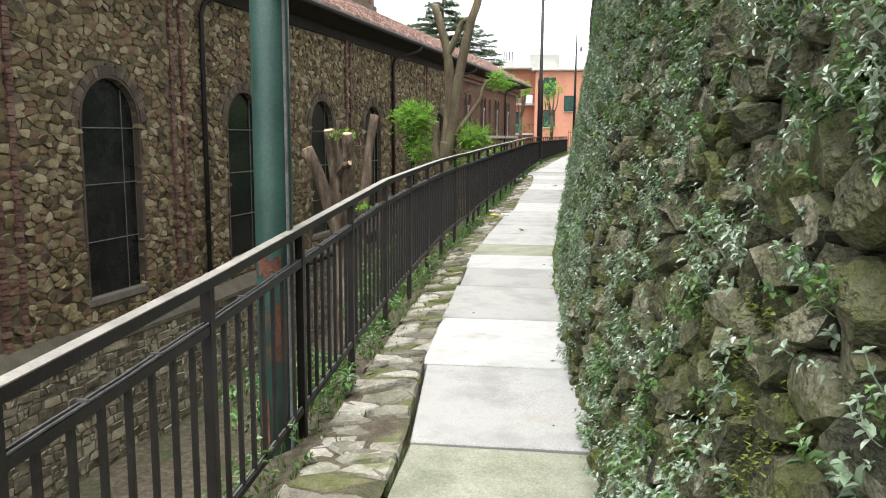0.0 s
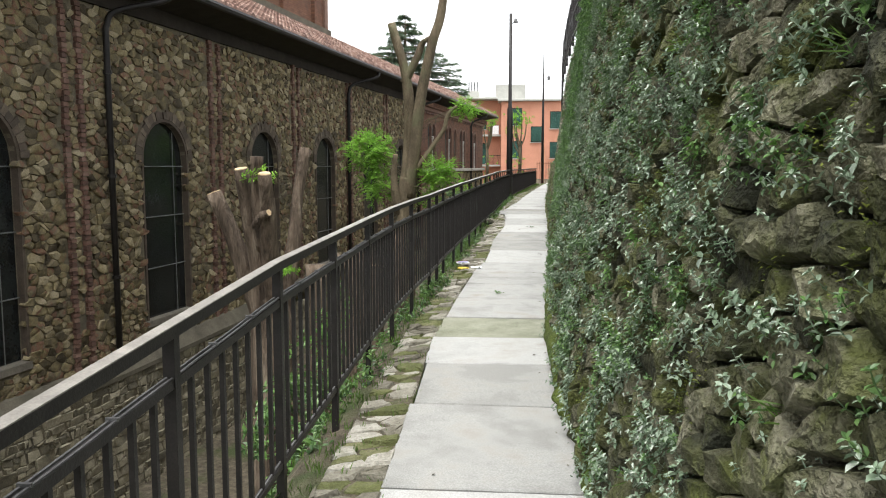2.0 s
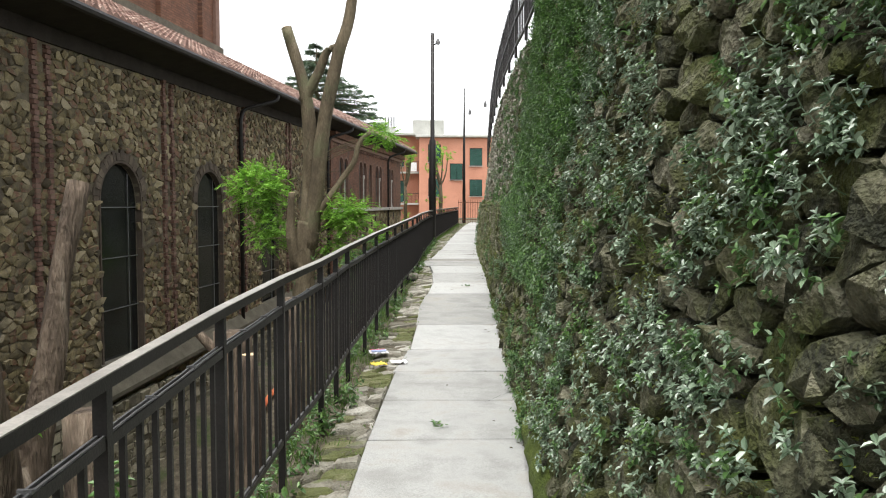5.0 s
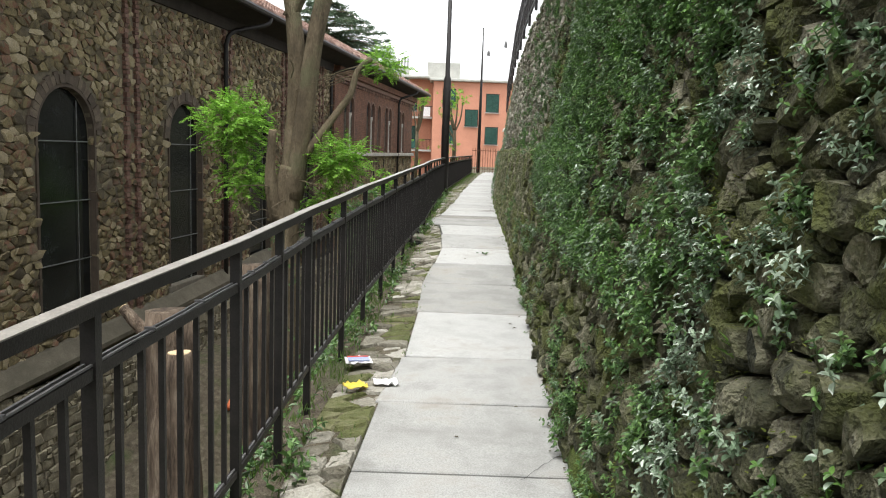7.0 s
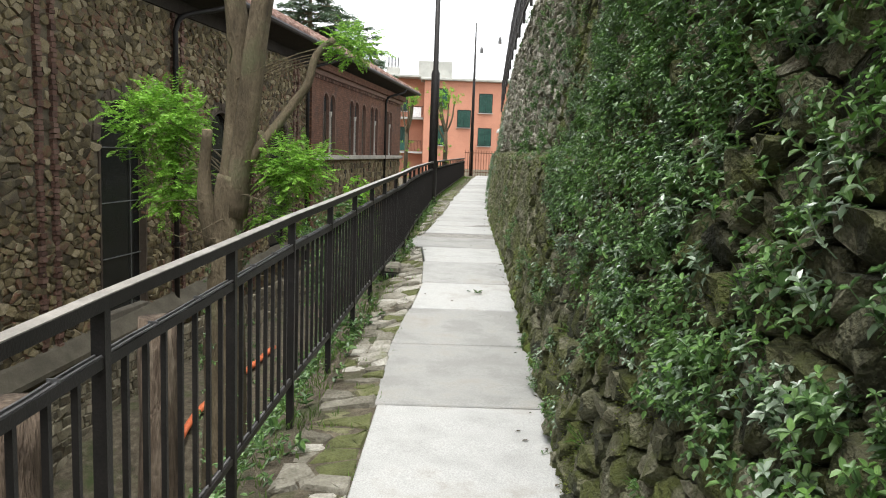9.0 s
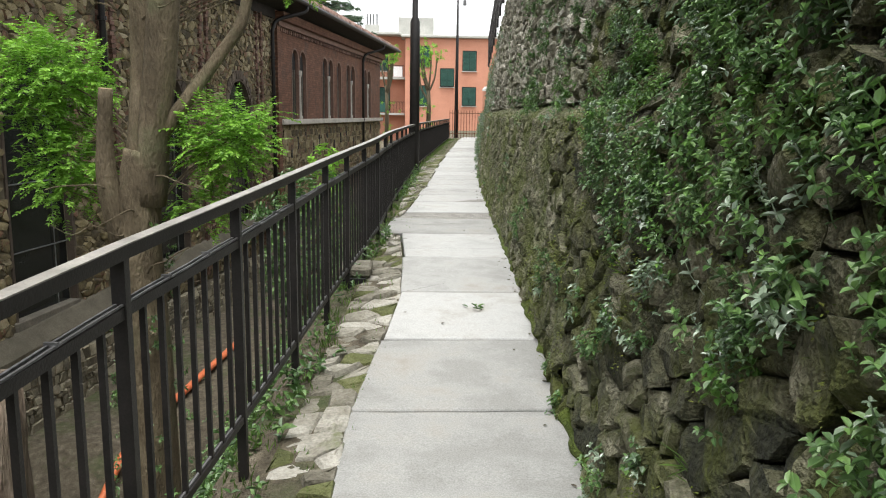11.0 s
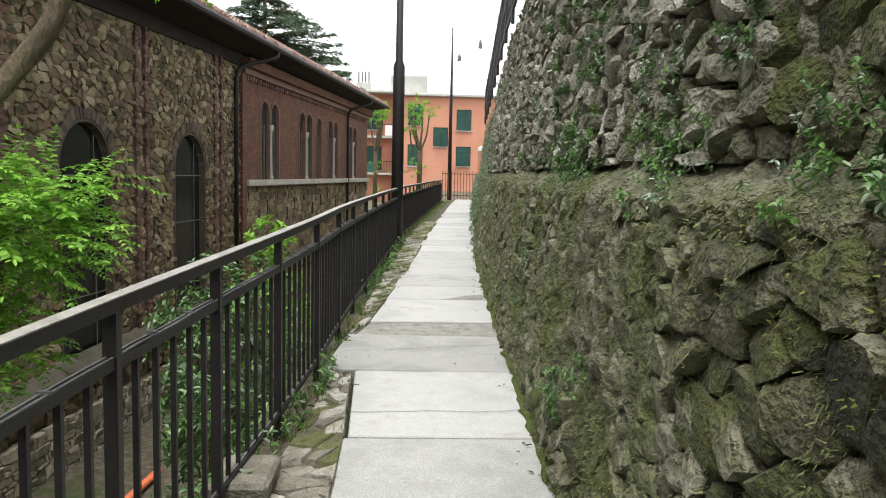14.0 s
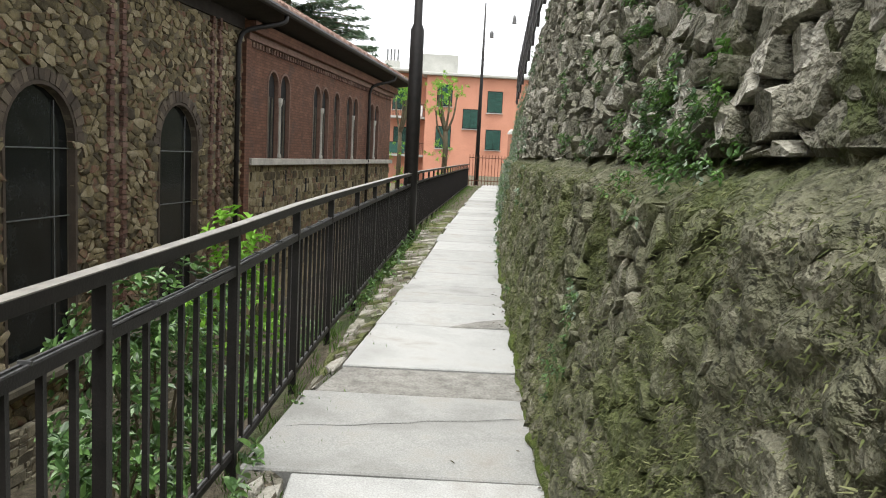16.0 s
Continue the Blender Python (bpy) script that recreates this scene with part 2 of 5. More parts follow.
GRASS = material("grass_blade", [(0.25, (0.06, 0.12, 0.02)), (0.75, (0.15, 0.26, 0.05))], 3.0, 0.6, 0, 30, random=0.5, island=True, trans=0.3)
PINE = material("conifer_needles", [(0.25, (0.08, 0.13, 0.08)), (0.75, (0.17, 0.23, 0.15))], 3.0, 0.7, 0, 30, random=0.5, island=True, trans=0.4)
ORANGE = material("orange_plaster", [(0.3, (0.47, 0.215, 0.14)), (0.7, (0.60, 0.285, 0.19))], 0.6, 0.9, 0.2, 20, stain=(0.44, 0.22, 0.15), stain_scale=0.3)
PALE = material("pale_plaster", [(0.3, (0.36, 0.36, 0.33)), (0.7, (0.50, 0.50, 0.46))], 1.0, 0.9, 0.2, 20)
SHUTTER = material("green_shutter", [(0.3, (0.012, 0.06, 0.045)), (0.7, (0.03, 0.10, 0.075))], 3.0, 0.5, 0.1, 40)
SILL = material("window_sill_cement", [(0.3, (0.10, 0.09, 0.072)), (0.7, (0.18, 0.163, 0.13))], 4.0, 0.9, 0.4, 50)
STONE_TRIM = material("pale_stone_trim", [(0.3, (0.34, 0.32, 0.28)), (0.7, (0.52, 0.49, 0.43))], 3.0, 0.85, 0.3, 50)
ORANGE_PIPE = material("orange_plastic", [(0.3, (0.55, 0.12, 0.04)), (0.7, (0.72, 0.20, 0.08))], 3.0, 0.5, 0.05, 40)
PAPER = material("white_paper", [(0.3, (0.7, 0.7, 0.7)), (0.7, (0.82, 0.82, 0.82))], 9, 0.8, 0.1, 90)
YELLOW = material("yellow_wrapper", [(0.3, (0.7, 0.52, 0.06)), (0.7, (0.8, 0.62, 0.1))], 9, 0.5, 0.1, 90)
BLUE = material("blue_print", [(0.3, (0.3, 0.36, 0.58)), (0.7, (0.42, 0.48, 0.7))], 9, 0.6, 0, 90)
REDP = material("red_print", [(0.3, (0.55, 0.06, 0.05)), (0.7, (0.7, 0.1, 0.08))], 9, 0.6, 0, 90)
DARK = material("dark_interior", [(0.3, (0.010, 0.010, 0.010)), (0.7, (0.02, 0.02, 0.02))], 2, 0.9, 0, 30)
GLASS = material("dusty_dark_glass", [(0.3, (0.006, 0.007, 0.007)), (0.7, (0.02, 0.023, 0.023))], 2.5, 0.14, 0.05, 30, spec=0.35)
LEAD = material("pale_iron_bar", [(0.3, (0.10, 0.105, 0.10)), (0.7, (0.18, 0.185, 0.18))], 6, 0.6, 0, 60, metal=0.3)


# ---- mesh helpers ----
def part(name, bm, mat, parent=None, label="", smooth=False):
    """Links a bmesh as one mesh object, under a thing or a part."""
    me = bpy.data.meshes.new(name)
    bm.normal_update()
    bm.to_mesh(me)
    bm.free()
    me.materials.append(mat)
    if smooth:
        me.shade_smooth()
    ob = new(name, me)
    ob.parent = parent
    if label:
        ob["label"] = label
    return ob


def mesh_part(name, verts, faces, mat, parent=None, label="", smooth=False):
    me = bpy.data.meshes.new(name)
    me.from_pydata(verts, [], faces)
    me.materials.append(mat)
    if smooth:
        me.shade_smooth()
        if smooth == "chipped":
            me.set_sharp_from_angle(angle=radians(27))
        if smooth == "worn":
            me.set_sharp_from_angle(angle=radians(36))
    ob = new(name, me)
    ob.parent = parent
    if label:
        ob["label"] = label
    return ob


def thing(name, label, category, m=None, group="", kind=""):
    ob = new(name)
    ob.empty_display_size = 0.2
    if m is not None:
        ob.matrix_world = m
    return tagged(ob, label, category, group, kind)


def add_box(bm, x0, x1, y0, y1, z0, z1, bevel=0.0):
    vs = [bm.verts.new((x, y, z)) for x in (x0, x1) for y in (y0, y1) for z in (z0, z1)]
    fs = [bm.faces.new([vs[i] for i in q]) for q in ((0, 1, 3, 2), (4, 6, 7, 5), (0, 4, 5, 1), (2, 3, 7, 6), (0, 2, 6, 4), (1, 5, 7, 3))]
    if bevel:
        es = list({e for f in fs for e in f.edges})
        bmesh.ops.bevel(bm, geom=es, offset=bevel, segments=1, affect="EDGES")
    return vs


def box(x0, x1, y0, y1, z0, z1, bevel=0.0):
    bm = bmesh.new()
    add_box(bm, x0, x1, y0, y1, z0, z1, bevel)
    return bm


def add_tube(bm, pts, radii, sides=8, wobble=0.0, cap=True, seed=0.0):
    """A tube along pts; wobble makes the outline uneven."""
    pts = [Vector(p) for p in pts]
    rings = []
    for i, p in enumerate(pts):
        d = (pts[min(i + 1, len(pts) - 1)] - pts[max(i - 1, 0)]).normalized()
        a = d.orthogonal().normalized() if abs(d.z) < 0.5 else (Vector((1, 0, 0)) - d * d.x).normalized()
        b = d.cross(a)
        ring = []
        for k in range(sides):
            w = 2 * math.pi * k / sides
            o = a * math.cos(w) + b * math.sin(w)
            r = radii[i]
            if wobble:
                r *= 1 + wobble * noise.noise((p * 1.7 + o * 1.3) + Vector((seed, seed, 0)))
            ring.append(bm.verts.new(p + o * r))
        rings.append(ring)
    for r0, r1 in zip(rings, rings[1:]):
        for k in range(sides):
            bm.faces.new((r0[k], r0[(k + 1) % sides], r1[(k + 1) % sides], r1[k]))
    if cap:
        bm.faces.new(rings[-1])
        bm.faces.new(rings[0][::-1])
    return rings


def tube(pts, radii, sides=8, wobble=0.0, cap=True, seed=0.0):
    bm = bmesh.new()
    add_tube(bm, pts, radii, sides, wobble, cap, seed)
    return bm


def add_bar(bm, p, q, w, h):
    """A straight bar of rectangular section: w across, h high."""
    p, q = Vector(p), Vector(q)
    d = (q - p).normalized()
    side = d.cross(Vector((0, 0, 1)))
    side = side.normalized() if side.length > 0.1 else Vector((1, 0, 0))
    up = side.cross(d).normalized()
    a = [bm.verts.new(c + side * sx * w / 2 + up * sz * h / 2) for c in (p, q) for sx, sz in ((-1, -1), (1, -1), (1, 1), (-1, 1))]
    for f in ((0, 3, 2, 1), (4, 5, 6, 7), (0, 1, 5, 4), (1, 2, 6, 5), (2, 3, 7, 6), (3, 0, 4, 7)):
        bm.faces.new([a[i] for i in f])


def bar(p, q, w, h):
    bm = bmesh.new()
    add_bar(bm, p, q, w, h)
    return bm


def bezier_path(pts, n=6):
    """A smooth line through pts (Catmull-Rom)."""
    p = [Vector(q) for q in pts]
    p = [p[0] * 2 - p[1]] + p + [p[-1] * 2 - p[-2]]
    out = []
    for i in range(1, len(p) - 2):
        for k in range(n):
            t = k / n
            a, b, c, d = p[i - 1], p[i], p[i + 1], p[i + 2]
            out.append(0.5 * (2 * b + (c - a) * t + (2 * a - 5 * b + 4 * c - d) * t * t + (3 * b - a - 3 * c + d) * t ** 3))
    out.append(p[-2])
    return out


# ---- the plan: lines along the walk ----
def ground_z(y):
    return float(np.interp(y, [0, 4, 10, 15, 18.5, 20.5, 22, 25], [-0.1, -0.1, -0.07, 0, 0.08, 0.23, 0.3, 0.37]))


def left_x(y):
    return float(np.interp(y, [-6, 3.8, 5.2, 10, 13.2, 14.3, 15.4, 17, 18.45, 19.5, 20.5, 21.9, 23.19, 23.21, 24.3, 24.9, 26.2, 29, 35, 51, 62],
                           [-0.66, -0.66, -0.77, -0.87, -0.74, -0.67, -0.54, -0.47, -0.45, -0.33, -0.22, -0.23, -0.28, -0.48, -0.37, -0.24, -0.11, 0.14, 0.54, 1.85, 2.9]))


def right_x(y):
    return float(np.interp(y, [-6, 4, 5.2, 10, 15.4, 17, 22, 24, 27, 32, 52, 62], [0.36, 0.33, 0.24, 0.25, 0.52, 0.62, 0.8, 0.87, 1.0, 1.31, 2.86, 3.8]))


def rail_x(y):
    return float(np.interp(y, [-6, 0, 10, 11.5, 12.7, 14.3, 15.5, 16.7, 17.9, 20.2, 23, 25.7, 27, 35, 51, 60],
                           [-1.27, -1.27, -1.33, -1.28, -1.2, -1.15, -1.08, -1.02, -0.93, -0.78, -0.56, -0.47, -0.41, -0.02, 1.25, 2.0]))


def rail_z(y):
    return float(np.interp(y, [-6, 1.6, 2.8, 4.8, 6.4, 9, 14, 20, 24, 30], [0.85, 0.89, 0.93, 1.03, 1.11, 1.15, 1.22, 1.33, 1.41, 1.43]))


def wall_top(y):
    return float(np.interp(y, [-6, 10, 22, 32, 40, 50, 62], [4.6, 4.5, 4.4, 4.1, 3.6, 3.3, 3.2]))


def wall_x(y, z):
    """The face of the retaining wall: it leans back, with a small ledge along its farther part."""
    ledge = float(np.interp(y, [16.7, 18.5], [0, 0.16])) * float(np.interp(z, [1.66, 1.78], [0, 1]))
    lean = float(np.interp(y, [14, 21], [0.15, 0.115]))
    return right_x(y) + 0.02 + lean * max(0, z - ground_z(y)) + ledge


# ---- ground ----
def bank_z(x, y):
    """The bank that falls away from the verge to the foot of the church."""
    d = max(0.0, rail_x(y) + 0.02 - x)
    foot = float(np.interp(y, [0, 14, 22, 25, 30, 36, 41, 60], [-4.4, -4.4, -4.4, -3.05, -2.95, -3.2, -2.4, -0.8]))
    top = ground_z(y) - 0.12
    f = min(1.0, d / 2.7)
    f = f * f * (3 - 2 * f) * 0.55 + f * 0.45
    return top + (foot - top) * f


def build_ground():
    xs = [-400, -120, -40, -20, -14] + [-9 + 0.5 * i for i in range(31)] + [8, 12, 30, 120, 400]
    ys = [-300, -60, -20] + [-8 + 1.0 * i for i in range(78)] + [75, 85, 100, 130, 200, 400, 900]
    verts = []
    for y in ys:
        for x in xs:
            yy = min(max(y, -6), 62)
            if x < rail_x(yy):
                z = bank_z(x, yy) + 0.08 * noise.noise((x * 0.9, y * 0.9, 0))
                if x < -14:
                    z = bank_z(-14, yy)
            else:
                z = ground_z(yy) - 0.12
                if x > right_x(yy) + 0.95:
                    z += (wall_top(yy) - 0.1 - z) * float(np.interp(y, [60, 66], [1, 0]))
            verts.append((x, y, z))
    n = len(xs)
    faces = [(j * n + i, j * n + i + 1, (j + 1) * n + i + 1, (j + 1) * n + i) for j in range(len(ys) - 1) for i in range(n - 1)]
    ob = mesh_part("ground", verts, faces, SOIL, smooth=True)
    tagged(ob, "dark soil bank with leaf litter below the path", "ground", kind="structure")


build_ground()


# ---- retaining wall beside the path ----
def wall_grid(name, y0, y1, dy, dz, mat, back=0.05, bedded=False):
    ys = np.arange(y0, y1 + dy / 2, dy)
    rows = 1 + int(4.8 / dz)
    verts, faces = [], []
    for y in ys:
        zb, zt = ground_z(y) - 0.3, wall_top(y)
        for k in range(rows):
            z = zb + (zt - zb) * k / (rows - 1)
            amp = 0.05 * noise.noise((y * 1.1, z * 1.1, 3)) + 0.03 * noise.noise((y * 3.3, z * 3.3, 7)) + 0.03 * noise.noise((y * 9, z * 9, 1))
            if bedded:
                near = noise.voronoi((y * 6.5 + 0.35 * noise.noise((y * 5, z * 5, 2)), z * 10.0 + 0.35 * noise.noise((y * 5, z * 5, 8)), 0.3))[0]
                amp += 0.034 * min(1.0, 2.6 * (near[1] - near[0])) * (0.9 + 0.7 * noise.noise((y * 1.4, z * 1.4, 12)))
                amp += 0.022 * abs(noise.noise((y * 13, z * 9, 4))) + 0.016 * noise.noise((y * 27, z * 22, 6))
            verts.append((wall_x(y, z) + back - amp, y, z))
        verts.append((wall_x(y, zt) + 0.5, y, zt + 0.02))
        verts.append((wall_x(y, zt) + 0.6, y, zb))
    n = rows + 2
    for j in range(len(ys) - 1):
        for k in range(n - 1):
            a = j * n + k
            faces.append((a, a + 1, a + n + 1, a + n))
    return mesh_part(name, verts, faces, mat, smooth=True)


wall_right = wall_grid("wall_right", -6, 18.7, 0.1, 0.1, JOINT, 0.075)
wall_far = wall_grid("wall_right_far", 18.7, 28, 0.032, 0.036, MORTAR_WALL, 0.03, True)
wall_end = wall_grid("wall_right_end", 28, 62, 0.12, 0.07, MORTAR_WALL, 0.022)
tagged(wall_end, "mossy retaining wall along the farther path", "stone wall", kind="structure")
tagged(wall_far, "mossy roughly mortared retaining wall beside the path", "stone wall", kind="structure")
tagged(wall_right, "tall mossy rubble retaining wall leaning back from the path", "stone wall", kind="structure")


# ---- church ----
CH = thing("church", "long rubble stone church with arched windows and a tiled aisle roof", "church", pose(-9.5, 0, 0, 0, 0, -7.97), kind="structure")
WINDOWS = [4.55, 8.9, 13.25, 17.94, 22.4, 26.62, 31.05, 35.12]
W_HALF, W_SILL, W_TOP = 0.76, -1.42, 2.45


def arch_line(uc, half, z0, zt, n=10):
    """An opening's outline, from its foot on one side over a round arch to the other."""
    pts = [(uc - half, z0)]
    for k in range(n + 1):
        w = math.pi * (1 - k / n)
        pts.append((uc + half * math.cos(w), zt - half + half * math.sin(w)))
    return pts + [(uc + half, z0)]


def arched_wall(u0, u1, z0, z1, openings, x_front, x_back):
    """A wall with thickness, with round-arched openings through it."""
    bm = bmesh.new()
    edges = [u0]
    for uc, half, zs, zt in openings:
        edges += [uc - half, uc + half]
    edges.append(u1)

    def face(p):
        return bm.faces.new([bm.verts.new((x_front, u, z)) for u, z in p])
    for i in range(0, len(edges), 2):
        face([(edges[i], z0), (edges[i + 1], z0), (edges[i + 1], z1), (edges[i], z1)])
    for uc, half, zs, zt in openings:
        face([(uc - half, z0), (uc + half, z0), (uc + half, zs), (uc - half, zs)])
        arc = arch_line(uc, half, zs, zt)[1:-1]
        mid = len(arc) // 2
        face([(uc - half, z1)] + arc[:mid + 1] + [(uc, z1)])
        face([(uc, z1)] + arc[mid:] + [(uc + half, z1)])
    bmesh.ops.recalc_face_normals(bm, faces=bm.faces)
    r = bmesh.ops.extrude_face_region(bm, geom=bm.faces[:])
    for v in [g for g in r["geom"] if isinstance(g, bmesh.types.BMVert)]:
        v.co.x = x_back
    bmesh.ops.recalc_face_normals(bm, faces=bm.faces)
    return bm


CH_OPEN = [(u, W_HALF, W_SILL, W_TOP) for u in WINDOWS]
church_wall = part("wall", arched_wall(-2.0, 38.1, -2.2, 4.75, CH_OPEN, 0.0, -0.7), CHURCH_MORTAR, CH, "mixed rubble stone wall with brick courses")
part("lower_wall", box(-0.7, 0.22, -2.0, 38.1, -6.0, -2.25), CHURCH_MORTAR, CH, "rough lower wall of rubble")


def ledge_z(s):
    return float(np.interp(s, [10, 16, 20, 29, 35], [-1.95, -2.0, -1.9, -1.5, -1.3]))


WING_PAIRS = (40.6, 44.35, 48.2, 51.7)


def build_red_wing():
    ops = []
    for c in WING_PAIRS:
        ops += [(c - 0.44, 0.36, 1.47, 3.62), (c + 0.44, 0.36, 1.47, 3.62)]
    ops.insert(4, (46.12, 0.33, 1.48, 3.6))
    part("brick_wing", arched_wall(38.1, 55.0, 1.3, 4.75, ops, 0.0, -0.6), BRICK_WALL, CH, "red brick wing with paired lancet windows")
    part("wing_base", box(-0.6, 0.0, 38.1, 55.0, -4.5, 1.296), CHURCH_STONE, CH, "rough stone and brick base wall")
    part("string_course", box(-0.1, 0.16, 38.45, 55.0, 1.30, 1.46, 0.01), STONE_TRIM, CH, "pale stone string course")
    part("end_wall", box(-3.4, -0.6, 54.6, 55.0, -4.5, 4.8), BRICK_WALL, CH)
    return ops


WING_OPEN = build_red_wing()
def build_roof():
    e_x, e_z, r_x, r_z = 0.86, 4.87, -2.2, 6.55
    bm = bmesh.new()
    pts = [(e_x, e_z - 0.06), (r_x, r_z - 0.06), (r_x, 4.6), (-0.7, 4.6), (0.0, 4.6), (e_x, e_z - 0.14)]
    a = [bm.verts.new((x, -2.0, z)) for x, z in pts]
    b = [bm.verts.new((x, 55.4, z)) for x, z in pts]
    bm.faces.new(a), bm.faces.new(b[::-1])
    for i in range(len(pts)):
        j = (i + 1) % len(pts)
        bm.faces.new((a[i], b[i], b[j], a[j]))
    bmesh.ops.recalc_face_normals(bm, faces=bm.faces)
    part("eaves", bm, EAVE_SHADE, CH, "plastered eaves soffit, coloured dark for shade")
    # barrel tiles in courses
    verts, faces = [], []
    courses, pitch = 8, 0.21
    dx, dz = (r_x - e_x) / courses, (r_z - e_z) / courses
    for i in range(int(57.4 / pitch)):
        u = -2.0 + pitch * (i + 0.5)
        for c in range(courses):
            lift = 0.015 * noise.noise((u * 3, c * 1.7, 0))
            x0, z0 = e_x + dx * c + 0.05, e_z + dz * c - 0.02
            x1, z1 = e_x + dx * (c + 1), e_z + dz * (c + 1) - 0.035
            base = len(verts)
            for x, z, r in ((x0, z0, 0.115), (x1, z1, 0.095)):
                for k in range(6):
                    w = math.pi * k / 5
                    verts.append((x, u + r * math.cos(w) + lift, z + 0.75 * r * math.sin(w) + lift))
            for k in range(5):
                faces.append((base + k, base + k + 1, base + 7 + k, base + 6 + k))
            faces.append(tuple(base + k for k in range(6)))
    ob = mesh_part("roof_tiles", verts, faces, TILE, CH, "weathered terracotta barrel tiles")
    ob["kind"] = "stuff"
    # gutter
    part("gutter", tube([(e_x + 0.07, -2.0, e_z - 0.1), (e_x + 0.07, 55.4, e_z - 0.1)], [0.075, 0.075], 8), IRON, CH, "dark metal gutter")
    # clerestory wall of the nave
    part("clerestory", box(-3.2, -2.15, -2.0, 32.4, 4.6, 11.5), BRICK_WALL, CH, "brick nave wall above the aisle roof")
    part("nave_back", box(-9.0, -3.2, -2.0, 32.2, 4.6, 12.0), BRICK_WALL, CH)
    part("aisle_back", box(-3.4, -2.2, 32.4, 55.0, 4.6, 6.42), BRICK_WALL, CH)


build_roof()


# ---- rubble: irregular stones ----
def voronoi(u0, u1, v0, v1, du, dv, jitter=0.42, drop=0.2, seed=1):
    """Irregular cells over a rectangle, as polygons; some seeds are dropped, so that a few stones are large."""
    rng = np.random.default_rng(seed)
    nu, nv = max(2, int((u1 - u0) / du)), max(2, int((v1 - v0) / dv))
    cells = {}
    for i in range(nu):
        for j in range(nv):
            if rng.random() > drop:
                cells[i, j] = ((i + 0.5 + (0.5 if j % 2 else 0) * 0.8 + jitter * rng.uniform(-1, 1)), (j + 0.5 + jitter * rng.uniform(-1, 1)))
    out = []
    for (i, j), (a, b) in cells.items():
        poly = [(a - 1.3, b - 1.1), (a + 1.3, b - 1.1), (a + 1.3, b + 1.1), (a - 1.3, b + 1.1)]
        for di in (-2, -1, 0, 1, 2):
            for dj in (-2, -1, 0, 1, 2):
                q = cells.get((i + di, j + dj))
                if q is None or (di == 0 and dj == 0):
                    continue
                mx, my, nx, ny = (a + q[0]) / 2, (b + q[1]) / 2, q[0] - a, q[1] - b
                res = []
                for k in range(len(poly)):
                    p, r = poly[k], poly[(k + 1) % len(poly)]
                    sp = (p[0] - mx) * nx + (p[1] - my) * ny
                    sr = (r[0] - mx) * nx + (r[1] - my) * ny
                    if sp <= 0:
                        res.append(p)
                    if sp * sr < 0:
                        f = sp / (sp - sr)
                        res.append((p[0] + f * (r[0] - p[0]), p[1] + f * (r[1] - p[1])))
                poly = res
                if len(poly) < 3:
                    break
            if len(poly) < 3:
                break
        if len(poly) >= 3:
            out.append([(u0 + p[0] * (u1 - u0) / nu, v0 + p[1] * (v1 - v0) / nv) for p in poly])
    return out


def stone(poly, gap, depth, rng, tilt=0.3):
    """A chunk of stone on a polygon: (u, v, out) corners and faces, with a worn edge and an uneven front."""
    n = len(poly)
    cu, cv = sum(p[0] for p in poly) / n, sum(p[1] for p in poly) / n
    size = max(max(abs(p[0] - cu), abs(p[1] - cv)) for p in poly)
    f0 = max(0.5, 1 - gap / max(size, 0.03))
    tu, tv = rng.uniform(-tilt, tilt), rng.uniform(-tilt, tilt)
    verts = []
    for ring, (sc, d) in enumerate(((f0, -0.06), (f0 * 0.98, depth * 0.5), (f0 * 0.84, depth), (f0 * 0.45, depth * 1.05))):
        for u, v in poly:
            j = 1 + (rng.uniform(-0.05, 0.05) if ring else 0)
            a, b = (u - cu) * sc * j, (v - cv) * sc * j
            lift = (tu * a + tv * b) * (0.6 if ring else 0)
            verts.append((cu + a, cv + b, d + lift + (rng.uniform(-0.2, 0.2) * depth if ring >= 2 else 0)))
    verts.append((cu, cv, depth * rng.uniform(0.95, 1.2)))
    faces = []
    for r in (0, 1, 2):
        for k in range(n):
            faces.append((r * n + k, r * n + (k + 1) % n, (r + 1) * n + (k + 1) % n, (r + 1) * n + k))
    for k in range(n):
        faces.append((3 * n + k, 3 * n + (k + 1) % n, 4 * n))
    return verts, faces, (cu, cv)


